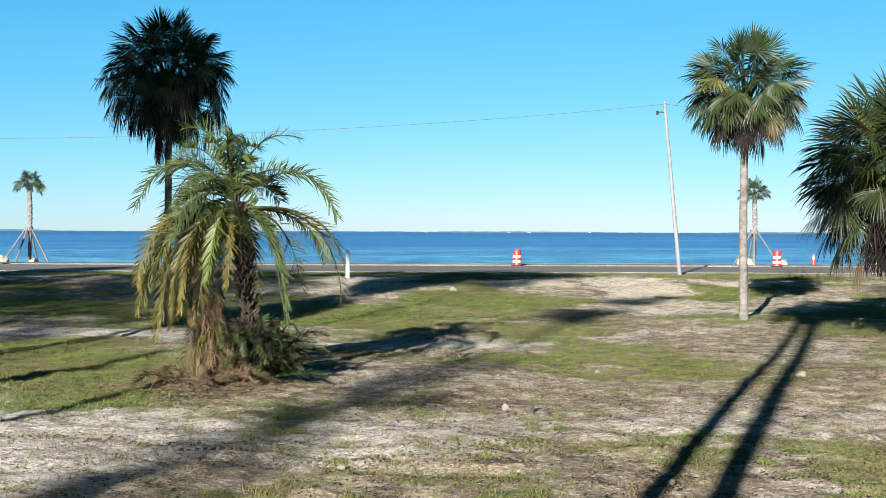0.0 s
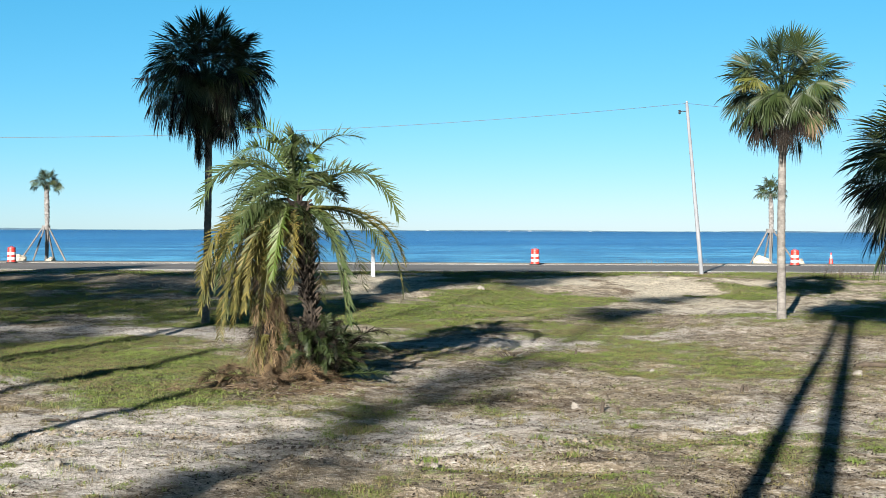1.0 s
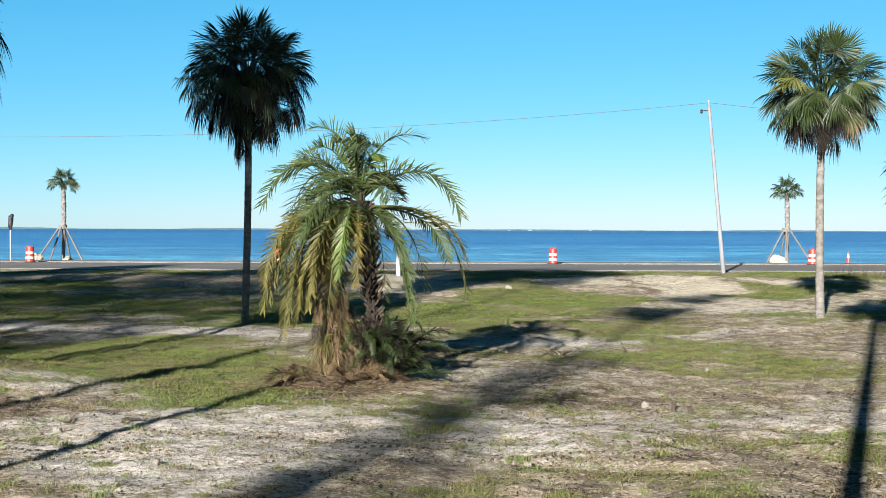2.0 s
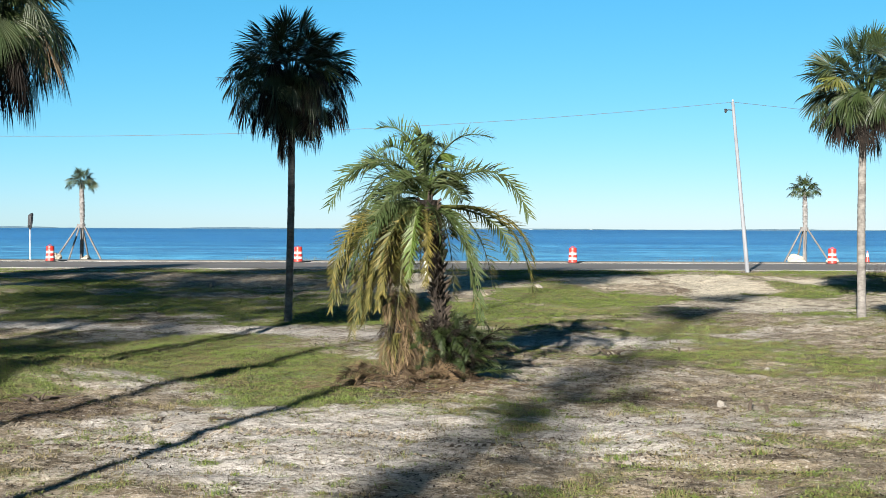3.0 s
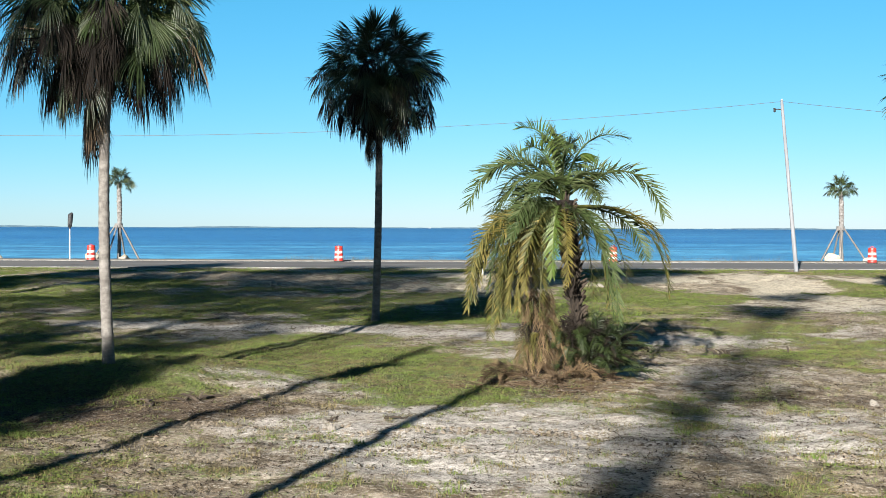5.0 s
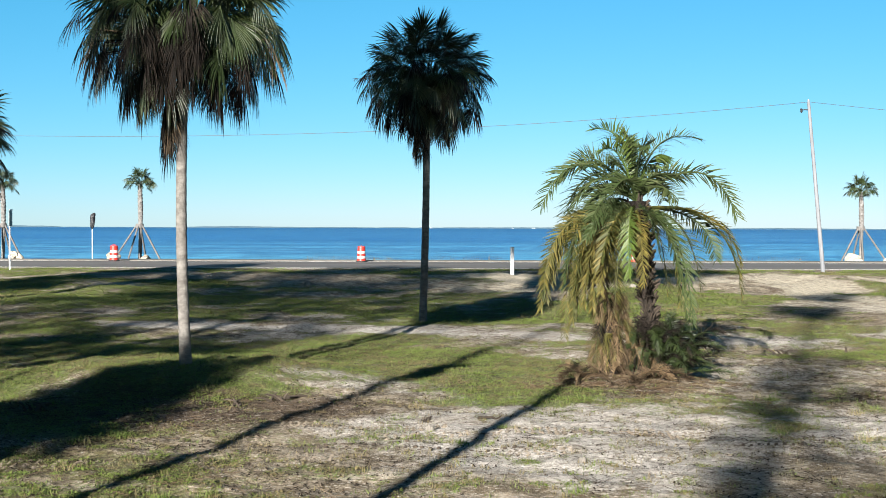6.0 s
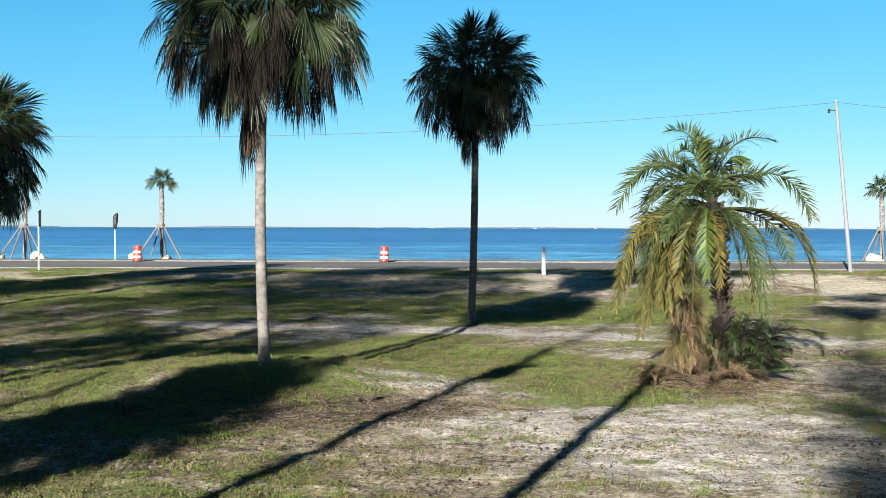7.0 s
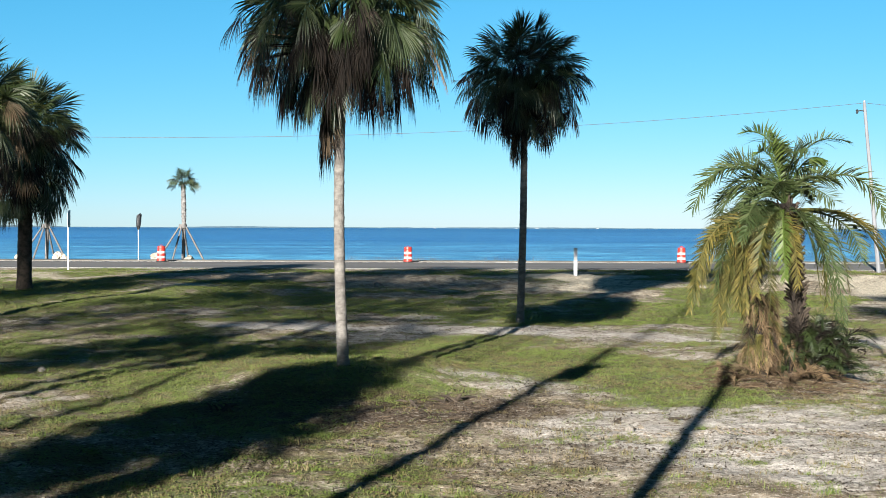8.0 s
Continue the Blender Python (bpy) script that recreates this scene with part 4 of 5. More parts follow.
young_palm(-28.2, 83.4, 5.35, "young cabbage palm held by wooden braces beside the water", 1)
young_palm(21.35, 84.0, 5.0, "young cabbage palm held by wooden braces, trunk slightly leaning", 2)
young_palm(-37.6, 83.4, 5.2, "young cabbage palm held by wooden braces beside pale rocks", 3)
young_palm(31.3, 84.0, 5.1, "young cabbage palm held by wooden braces near the lot's edge", 4)


def rock(name, x, y, z, size, seed, material, label, category, group="", squash=0.6):
    bm = bmesh.new()
    bmesh.ops.create_icosphere(bm, subdivisions=3, radius=0.5)
    off = Vector((seed * 7.3, seed * 3.1, 0))
    for v in bm.verts:
        k = 1 + 0.55 * (noise.noise(v.co * 2.2 + off)) + 0.2 * noise.noise(v.co * 6 + off)
        v.co = Vector((v.co.x * size[0], v.co.y * size[1], v.co.z * size[2])) * k
    data = bpy.data.meshes.new(name)
    bm.to_mesh(data), bm.free()
    data.materials.append(material)
    ob = new(name, data)
    ob.matrix_basis = pose(x, y, z, 0, 0, seed * 50)
    return tagged(ob, label, category, group)


for i, (x, y, w, h) in enumerate([(-29.7, 82.4, 1.0, 0.75), (-27.5, 82.2, 1.5, 0.5), (20.5, 82.6, 1.3, 0.85), (22.8, 82.3, 0.8, 0.55), (-39.0, 82.4, 1.0, 0.6), (-36.4, 82.3, 1.9, 0.85), (29.9, 82.5, 1.6, 0.8)]):
    rock("boulder", x, y, float(land(x, y)) + 0.2 * h, (w, 0.8, h * 1.1), i + 1, M_ROCK, "pale yellow limestone boulder on the shore", "rock", "boulders by the young palms")


def utility_pole(x, y, height, label, lean=0.0, z=None, r=0.15, arm=True):
    base = Vector((x, y, z if z is not None else float(land(x, y))))
    pole = thing("utility_pole", Matrix.Translation(base), label, "utility pole")
    rings = [(lean * t, 0, -0.3 + (height + 0.3) * t, r - 0.04 * t) for t in (0, 0.03, 0.25, 0.5, 0.75, 0.99)] + [(lean, 0, height + 0.03, r - 0.07)]
    v, f = lathe(rings, 16, 0.03, 1)
    part("shaft", mesh_of("shaft", v, f, M_WOOD, True), pole)
    if arm:
        v, f = tube([(lean, 0, height - 0.42), (lean - 0.2, 0, height - 0.4), (lean - 0.36, 0, height - 0.44)], [0.03, 0.03, 0.03], 6)
        bracket = part("bracket", mesh_of("bracket", v, f, M_RUBBER), pole)
        v, f = lathe([(lean - 0.36, 0, height - 0.56, 0.03), (lean - 0.36, 0, height - 0.5, 0.07), (lean - 0.36, 0, height - 0.44, 0.05), (lean - 0.36, 0, height - 0.38, 0.075), (lean - 0.36, 0, height - 0.34, 0.03)], 10)
        part("insulator", mesh_of("insulator", v, f, M_RUBBER), bracket)
        v, f = lathe([(lean, 0, height, 0.03), (lean, 0, height + 0.05, 0.07), (lean, 0, height + 0.12, 0.04)], 10)
        part("top_insulator", mesh_of("top_insulator", v, f, M_STEEL), pole)
    return pole


utility_pole(12.03, 62.0, 8.65, "pale weathered wooden utility pole leaning slightly", -0.84, 0.34, 0.115)


def wire(name, a, b, sag, label):
    a, b = Vector(a), Vector(b)
    pts = []
    for i in range(49):
        t = i / 48
        p = a.lerp(b, t)
        p.z -= 4 * sag * t * (1 - t)
        pts.append(p)
    v, f = tube(pts, [0.011] * 49, 5)
    tagged(new(name, mesh_of(name, v, f, M_WIRE)), label, "cable")


wire("power_line", (11.2, 62.0, 8.98), (-66.0, 62.0, 9.38), 2.05, "thin dark power line sagging between poles")
wire("power_line", (11.2, 62.0, 8.98), (88.0, 62.0, 9.0), 2.05, "thin dark power line sagging beyond the pole")
utility_pole(-66.0, 62.0, 8.95, "pale weathered wooden utility pole far along the road", 0.0, 0.34)
utility_pole(88.0, 62.0, 8.6, "pale weathered wooden utility pole far along the road", 0.0, 0.34)


def bagged_sign(x, y):
    base = Vector((x, y, ROAD_Z + 0.04))
    s = thing("road_sign", Matrix.Translation(base), "road sign wrapped in a black plastic bag on a pale post", "road sign")
    part("post", (box_bm(0.05, 0.05, 2.2, 0.006, (0, 0, 1.02)), M_POST), s)
    v, f = lathe([(0, 0, 1.95, 0.05), (0, 0, 2.05, 0.09), (0.01, 0, 2.2, 0.14), (0.02, 0, 2.5, 0.155), (0.03, 0, 2.7, 0.15), (0.06, 0, 2.86, 0.15), (0.1, 0, 2.95, 0.1), (0.13, 0, 3.0, 0.03)], 12, 0.3, 3)
    part("bag", mesh_of("bag", v, f, M_BAG), s, "crumpled black bag")


bagged_sign(-29.95, 78.2)


def side_sign(x, y):
    base = at_ground(x, y)
    s = thing("road_sign", Matrix.Translation(base) @ pose(0, 0, 0, 0, 0, 96), "dark-backed road sign seen nearly edge-on, slim white post", "road sign")
    part("post", (box_bm(0.07, 0.07, 3.0, 0.006, (0, 0, 1.4)), M_POST), s)
    panel = part("panel", (box_bm(0.62, 0.02, 0.85, 0.008, (0, -0.05, 2.62)), M_SIGN), s, "sign panel")
    part("panel_edge", (box_bm(0.64, 0.012, 0.06, 0.004, (0, -0.066, 3.02)), M_STEEL), panel)


side_sign(-29.2, 61.2)


def marker_post(x, y):
    base = at_ground(x, y)
    s = thing("marker_post", Matrix.Translation(base), "pale flat marker post standing in the verge", "marker post")
    part("stake", (box_bm(0.05, 0.05, 1.2, 0.008, (0.03, 0, 0.52)), M_POST), s)
    plate = part("plate", (box_bm(0.17, 0.03, 1.22, 0.012, (0.0, -0.045, 0.6)), M_POST), s)
    part("cap", (box_bm(0.18, 0.045, 0.03, 0.008, (0.0, -0.045, 1.225)), M_POST), plate)


marker_post(-4.25, 54.6)


# ---- unseen trees and poles behind the camera, placed to cast the shadows on the lot ----
def beside(u, y):
    """x of the shadow line u at depth y."""
    return (u + math.sin(radians(AZ)) * y) / math.cos(radians(AZ))


def back_pole(u, y, height, can, r):
    p = utility_pole(beside(u, y), y, height, "wooden utility pole at the back of the lot", 0.0, None, r, False)
    if can:
        v, f = lathe([(0.3, 0, height - 1.9, 0.22), (0.3, 0, height - 1.85, 0.25), (0.3, 0, height - 1.1, 0.25), (0.3, 0, height - 1.0, 0.2)], 16)
        part("transformer", mesh_of("transformer", v, f, M_STEEL), p)


back_pole(-14.6, -4.5, 10.7, True, 0.15)
back_pole(-11.5, -3.0, 8.9, False, 0.145)
fan_palm(beside(-2.5, -3.0), -3.0, 14.5, "tall cabbage palm at the back of the lot", 51, 0.14, 0.13, (1.2, 0), 0, 1.6, 44, 26, -20, -70, 0.05, 0.4, segs=24, group="palms behind the lot")
fan_palm(beside(-1.55, -5.0), -5.0, 15.6, "tall cabbage palm at the back of the lot", 52, 0.18, 0.16, (0.6, 0), 0, 1.7, 44, 26, -20, -70, 0.05, 0.4, segs=24, group="palms behind the lot")
fan_palm(beside(-19.0, -2.5), -2.5, 6.2, "cabbage palm at the back of the lot", 53, 0.17, 0.15, (0, 0), 0, 1.2, 40, 24, -20, -70, 0.05, 0.4, segs=24, group="palms behind the lot")
fan_palm(beside(-23.4, -4.0), -4.0, 5.8, "cabbage palm at the back of the lot", 56, 0.17, 0.15, (0, 0), 0, 1.8, 40, 24, -20, -70, 0.05, 0.4, segs=24, group="palms behind the lot")
fan_palm(beside(-21.0, -3.5), -3.5, 5.0, "cabbage palm at the back of the lot", 57, 0.17, 0.15, (0, 0), 0, 1.3, 40, 24, -20, -70, 0.05, 0.4, segs=24, group="palms behind the lot")
fan_palm(beside(-26.5, -4.5), -4.5, 7.6, "cabbage palm at the back of the lot", 58, 0.17, 0.15, (0, 0), 0, 1.8, 40, 24, -20, -70, 0.05, 0.4, segs=24, group="palms behind the lot")
fan_palm(beside(-24.9, -3.5), -3.5, 4.8, "cabbage palm at the back of the lot", 59, 0.17, 0.15, (0, 0), 0, 1.8, 40, 24, -20, -70, 0.05, 0.4, segs=24, group="palms behind the lot")
fan_palm(beside(-18.3, -3.0), -3.0, 7.3, "cabbage palm at the back of the lot", 60, 0.15, 0.13, (0, 0), 0, 1.5, 40, 24, -20, -70, 0.05, 0.4, segs=24, group="palms behind the lot")
fan_palm(beside(-18.2, -6.0), -6.0, 8.2, "cabbage palm at the back of the lot", 62, 0.15, 0.13, (0, 0), 0, 1.8, 40, 24, -20, -70, 0.05, 0.4, segs=24, group="palms behind the lot")
for u, h, s, r in ((-17.1, 7.0, 76, 1.3), (-18.7, 6.2, 77, 1.2), (-17.4, 8.7, 72, 0.95), (-18.2, 8.2, 73, 1.2), (-25.2, 10.5, 74, 1.8), (-22.8, 11.0, 75, 1.6), (-26.6, 9.6, 78, 1.5)):
    fan_palm(beside(u, -4.0), -4.0, h, "cabbage palm at the back of the lot", s, 0.15, 0.13, (0, 0), 0, r, 32, 24, -20, -70, 0.05, 0.3, segs=24, group="palms behind the lot")


def pine(u, y, height, seed, spread=2.4, low=0.62, clumps=46, girth=1.0):
    """A tall pine: bare trunk, spreading limbs and tufts of needles."""
    rng = random.Random(seed)
    tree = thing("pine_tree", Matrix.Translation(at_ground(beside(u, y), y)), "unseen tall pine with bare trunk, placed behind the lot for its shade", "tree", "pines behind the lot")
    v, f = lathe([(0, 0, -0.2, 0.011 * height * girth), (0, 0, 1, 0.009 * height * girth), (0.1, 0, height * 0.5, 0.007 * height * girth), (0, 0, height, 0.04)], 12, 0.08, seed)
    part("trunk", mesh_of("trunk", v, f, M_TRUNK_DARK), tree)
    verts, faces, lv, lf = [], [], [], []
    for i in range(clumps):
        t = low + (1 - low) * (i + rng.random()) / clumps
        az = i * 137.5
        reach = spread * (0.35 + 0.65 * math.sin(math.pi * min(1, (1 - t) / (1 - low) * 0.8 + 0.15))) * rng.uniform(0.55, 1.1)
        a = Vector((0, 0, height * t))
        b = a + Vector((reach * math.cos(radians(az)), reach * math.sin(radians(az)), rng.uniform(-0.1, 0.8)))
        tv, tf = tube([a, a.lerp(b, 0.5) + Vector((0, 0, -0.1)), b], [0.05, 0.035, 0.015], 4)
        lf += [tuple(q + len(lv) for q in face) for face in tf]
        lv += tv
        for j in range(70):
            c = a.lerp(b, rng.uniform(0.45, 1.1)) + Vector((rng.gauss(0, 0.26), rng.gauss(0, 0.26), rng.gauss(0, 0.2)))
            d = Vector((rng.uniform(-1, 1), rng.uniform(-1, 1), rng.uniform(-0.6, 1))).normalized()
            w = d.orthogonal().normalized() * 0.04
            k = len(verts)
            verts += [c - w, c + w, c + d * rng.uniform(0.25, 0.45)]
            faces.append((k, k + 1, k + 2))
    part("limbs", mesh_of("limbs", lv, lf, M_TRUNK_DARK), tree)
    part("crown", mesh_of("crown", verts, faces, M_PINE), tree)


# unseen: crowns and thin trunks are set by where shade should fall
pine(-18.5, -5.5, 23.2, 1, 2.3, 0.79, 80)
pine(-18.55, -5.8, 18.8, 7, 0.45, 0.71, 22, 0.5)
pine(-7.7, -25.0, 16.8, 10, 1.3, 0.6, 20)
pine(-21.0, -16.0, 22.0, 11, 2.6)
pine(-38.0, -12.0, 21.0, 12, 3.0)
pine(-23.5, -14.0, 25.0, 2, 2.6)
for k, u in enumerate((-38.6, -31.0, -28.0, -24.8)):
    pine(u, -20.0 - 1.5 * (k % 3), 25.5 + 0.6 * (k % 2), 20 + k, 3.0, 0.85, 44)
for k, u in enumerate((-38.4, -31.6, -29.5, -25.5, -21.5, -17.8, -14.6)):
    pine(u, -21.0 - 0.8 * (k % 2), 28.3 + 0.5 * (k % 3), 40 + k, 2.9, 0.925, 40, 0.25)
pine(-29.0, -18.0, 27.0, 3, 3.0)
pine(-39.2, -16.0, 25.0, 4, 3.0)
pine(-26.0, -6.0, 18.0, 5, 2.4)
pine(-32.0, -8.0, 18.0, 6, 2.6)
pine(2.6, -20.0, 25.0, 8, 2.6)
pine(-8.1, -25.5, 21.9, 31, 1.5, 0.94, 16, 0.45)
pine(-7.8, -26.5, 25.2, 32, 1.6, 0.94, 14, 0.4)
pine(-17.3, -22.0, 27.8, 34, 2.2, 0.9, 30, 0.4)
pine(-14.7, -22.5, 27.6, 35, 2.0, 0.91, 26, 0.25)
pine(6.5, -10.0, 18.0, 9, 2.6)


def sky_screen_wood():
    """Unseen woods added far behind the lot to close it and block low sky light."""
    rng = np.random.default_rng(12)
    n = 26000
    x = rng.uniform(-170, 150, n)
    top = 8 + 6 * vnoise(x, x * 0, 0.09, 3, 3)
    z = top * rng.random(n) ** 0.6
    y = -72 + rng.normal(0, 2.5, n)
    c = np.stack([x, y, z], 1)
    v = np.empty((n, 3, 3))
    for k in range(3):
        v[:, k] = c + rng.normal(0, 0.75, (n, 3))
    tagged(new("far_woods", mesh_np("far_woods", v.reshape(-1, 3), np.arange(3 * n).reshape(-1, 3), M_PINE)), "unseen dark woods added far behind the lot to dim sky light", "woods", kind="stuff")


sky_screen_wood()


# ---- stones, wood and litter on the lot ----
for i, (x, y, w) in enumerate([(1.02, 19.4, 0.15), (-7.45, 16.4, 0.12), (-12.97, 50.2, 0.35), (0.4, 49.5, 0.3), (2.6, 13.9, 0.1), (-1.2, 14.6, 0.1), (-5.6, 14.2, 0.11), (6.9, 23.5, 0.2), (-18.0, 23.5, 0.14), (3.1, 24.5, 0.12)]):
    rock("stone", x, y, float(land(x, y)) + 0.02, (w, w * 0.8, w * 0.9), i + 3, M_STONE, "small pale stone lying on sandy ground", "stone", "stones on the lot")


def driftwood(x, y, yaw, size, seed):
    rng = random.Random(seed)
    w = thing("stump_wood", Matrix.Translation(at_ground(x, y)) @ pose(0, 0, 0, 0, 0, yaw), "broken dark root wood lying on bare dirt", "dead wood", "root wood on the lot")
    for i in range(8):
        a = Vector((rng.uniform(-0.3, 0.3), rng.uniform(-0.2, 0.2), 0.0)) * size
        b = a + Vector((rng.uniform(-0.6, 0.6), rng.uniform(-0.3, 0.3), rng.uniform(0.02, 0.3))) * size
        mid = a.lerp(b, 0.5) + Vector((0, 0, 0.06 * size))
        v, f = tube([a, mid, b], [0.04 * size, 0.045 * size * rng.uniform(0.5, 1.1), 0.012 * size], 7)
        part("root", mesh_of("root", v, f, M_STICK), w)


def stub(x, y, h, r, seed):
    """A short dark broken stump standing out of the sand."""
    rng = random.Random(seed)
    v, f = lathe([(0, 0, -0.05, r * 1.2), (0, 0, h * 0.4, r), (rng.uniform(-0.02, 0.02), 0, h * 0.8, r * 0.85), (rng.uniform(-0.03, 0.03), 0.01, h, r * 0.35)], 9, 0.4, seed)
    ob = new("stub", mesh_of("stub", v, f, M_STICK))
    ob.matrix_basis = Matrix.Translation(at_ground(x, y))
    tagged(ob, "short dark broken stub sticking out of the sand", "stump", "stubs on the lot")


for i, (x, y, h) in enumerate([(1.4, 19.1, 0.17), (1.63, 18.95, 0.12), (4.1, 21.2, 0.13), (4.2, 21.25, 0.1), (1.9, 27.5, 0.16)]):
    stub(x, y, h, 0.028, i)


def log(x, y, length, yaw, r, seed, label):
    rng = random.Random(seed)
    n = 8
    pts = [Vector(((k / n - 0.5) * length, 0.18 * length * math.sin(k / n * 2.6) * 0.5, r * 0.8 + rng.uniform(-0.02, 0.02))) for k in range(n + 1)]
    v, f = tube(pts, [r * (1.0 - 0.55 * k / n) * rng.uniform(0.7, 1.2) for k in range(n + 1)], 9)
    ob = new("branch", mesh_of("branch", v, f, M_STICK))
    ob.matrix_basis = Matrix.Translation(at_ground(x, y)) @ pose(0, 0, 0, 0, 0, yaw)
    tagged(ob, label, "branch", "branches on the lot")


log(8.3, 25.2, 1.7, -8, 0.06, 1, "curved dark fallen branch on pale sand")
log(5.2, 25.4, 0.6, 12, 0.025, 2, "thin pale fallen stick on sandy ground")
log(-9.55, 19.5, 0.7, 25, 0.03, 3, "short broken branch lying on dirt")
log(-10.9, 19.2, 0.6, -30, 0.025, 4, "short broken branch lying on dirt")
log(-6.6, 17.2, 0.35, 15, 0.03, 5, "short broken branch half sunk in sand")
driftwood(-9.95, 19.2, 10, 0.5, 1)
driftwood(-10.5, 18.7, 80, 0.4, 2)
driftwood(-13.4, 18.0, 40, 0.5, 3)
driftwood(0.35, 27.4, 20, 0.6, 4)
driftwood(-7.5, 17.2, 20, 0.25, 5)


def scatter(count, x0, x1, y0, y1, seed, power=1.0):
    rng = np.random.default_rng(seed)
    x = rng.uniform(x0, x1, count)
    y = y0 + (y1 - y0) * rng.random(count) ** power
    keep = np.abs(x + 5) < 9.5 + 0.4 * y
    return x[keep], y[keep], rng


def blades(name, x, y, rng, height, width, material, label, lean=0.5):
    n = len(x)
    z = lot_z(x, y) - 0.004
    az, tilt = rng.uniform(0, 2 * np.pi, n), rng.uniform(0.1, 1.0, n) * lean
    h = height * rng.uniform(0.5, 1.3, n)
    w = width * rng.uniform(0.6, 1.2, n) * 0.5
    face = rng.uniform(0, 2 * np.pi, n)
    wx, wy = np.cos(face) * w, np.sin(face) * w
    dx, dy = np.cos(az) * tilt * h, np.sin(az) * tilt * h
    v = np.empty((n, 3, 3))
    v[:, 0] = np.stack([x - wx, y - wy, z], 1)
    v[:, 1] = np.stack([x + wx, y + wy, z], 1)
    v[:, 2] = np.stack([x + dx, y + dy, z + h * np.sqrt(np.maximum(0.05, 1 - tilt ** 2))], 1)
    tagged(new(name, mesh_np(name, v.reshape(-1, 3), np.arange(3 * n).reshape(-1, 3), material)), label, "grass", kind="stuff")


def leaflets(name, x, y, rng, length, material, label):
    """Low creeping leaves: small pointed blades lying at all slants just over the ground."""
    n = len(x)
    z = lot_z(x, y) + rng.uniform(0.0, 0.03, n)
    a, t = rng.uniform(0, 6.28, n), rng.uniform(-0.3, 1.0, n)
    r = length * rng.uniform(0.5, 1.3, n) * 0.5
    w = r * rng.uniform(0.35, 0.6, n)
    q0 = rng.uniform(-0.5, 0.5, n)
    v = np.empty((n, 4, 3))
    for k, (p, q) in enumerate(((-1, 0), (0, -1), (1, 0), (0, 1))):
        v[:, k] = np.stack([x + p * r * np.cos(a) - q * w * np.sin(a), y + p * r * np.sin(a) + q * w * np.cos(a), z + p * t * r + q * q0 * w], 1)
    tagged(new(name, mesh_np(name, v.reshape(-1, 3), np.arange(4 * n).reshape(-1, 4), material)), label, "grass", kind="stuff")


x, y, rng = scatter(2300000, -30, 20, 11.2, 36, 1, 1.35)
g, s, l = lot_covers(x, y)
fine = vnoise(x, y, 4.0, 77, 2)
keep = (g + 1.7 * (fine - 0.5) > 0.42 + 0.4 * rng.random(len(x)))
gx_, gy_ = x[keep], y[keep]
dry = vnoise(gx_, gy_, 0.9, 81, 3) + rng.uniform(-0.25, 0.25, len(gx_)) > 0.58
low_leaf = rng.random(len(gx_)) < 0.62
k = ~dry & low_leaf
leaflets("ground_weeds", gx_[k], gy_[k], rng, 0.034, M_GRASS, "low creeping green weeds growing in patches")
k = dry & low_leaf
leaflets("dry_ground_weeds", gx_[k], gy_[k], rng, 0.036, M_STRAW, "low dry straw-coloured weeds in patches")
k = ~dry & ~low_leaf
blades("grass", gx_[k], gy_[k], rng, 0.04, 0.009, M_GRASS, "short green weedy grass growing in patches", 0.97)
k = dry & ~low_leaf
blades("dry_grass", gx_[k], gy_[k], rng, 0.04, 0.008, M_STRAW, "short straw-coloured dry grass in patches", 0.97)
x, y, rng = scatter(480000, -32, 24, 35, 63.8, 2)
g, s, l = lot_covers(x, y)
keep = g + 0.6 * (vnoise(x, y, 2.0, 78, 2) - 0.5) > 0.4 + 0.35 * rng.random(len(x))
dry = keep & (vnoise(x, y, 0.5, 83, 3) + rng.uniform(-0.2, 0.2, len(x)) > 0.64)
keep = keep & ~dry
leaflets("verge_grass", x[keep], y[keep], rng, 0.075, M_GRASS, "green grass towards the road verge")
blades("dry_verge_grass", x[dry], y[dry], rng, 0.05, 0.02, M_STRAW, "dry straw grass towards the road verge", 0.9)


def tufts(name, centres, count, height, radius, material, label, seed):
    rng = np.random.default_rng(seed)
    x = np.concatenate([cx + rng.normal(0, radius, count) for cx, cy in centres])
    y = np.concatenate([cy + rng.normal(0, radius, count) for cx, cy in centres])
    blades(name, x, y, rng, height, 0.012, material, label, 0.75)


rng0 = random.Random(44)
spots = [(-12.1, 15.7), (0.55, 15.2), (-2.3, 17.0), (-1.0, 12.9), (4.6, 13.4), (5.2, 13.9), (3.9, 14.8), (0.2, 16.3), (-14.5, 15.0), (-15.6, 16.2), (-13.0, 14.0)]
spots += [(rng0.uniform(-15, 6), rng0.uniform(12.4, 20)) for _ in range(30)]
tufts("grass_tuft", spots[:11] + spots[11::2], 70, 0.09, 0.07, M_GRASS, "taller green grass tufts on the bare ground", 5)
tufts("dry_tuft", spots[12::2] + spots[:6], 70, 0.09, 0.1, M_STRAW, "dry straw tufts on the bare ground", 6)
weeds = [(rng0.uniform(-19, 9), rng0.uniform(12.3, 30)) for _ in range(1300)]
tufts("weeds", weeds, 16, 0.055, 0.06, M_GRASS, "small green weeds scattered over the bare ground", 9)
weeds = [(rng0.uniform(-19, 9), rng0.uniform(12.3, 30)) for _ in range(1700)]
tufts("dry_weeds", weeds, 18, 0.06, 0.07, M_STRAW, "small dry weeds scattered over the bare ground", 10)
x, y, rng = scatter(9000, -24, 9, 18.5, 36, 23)
g = lot_covers(x, y)[0]
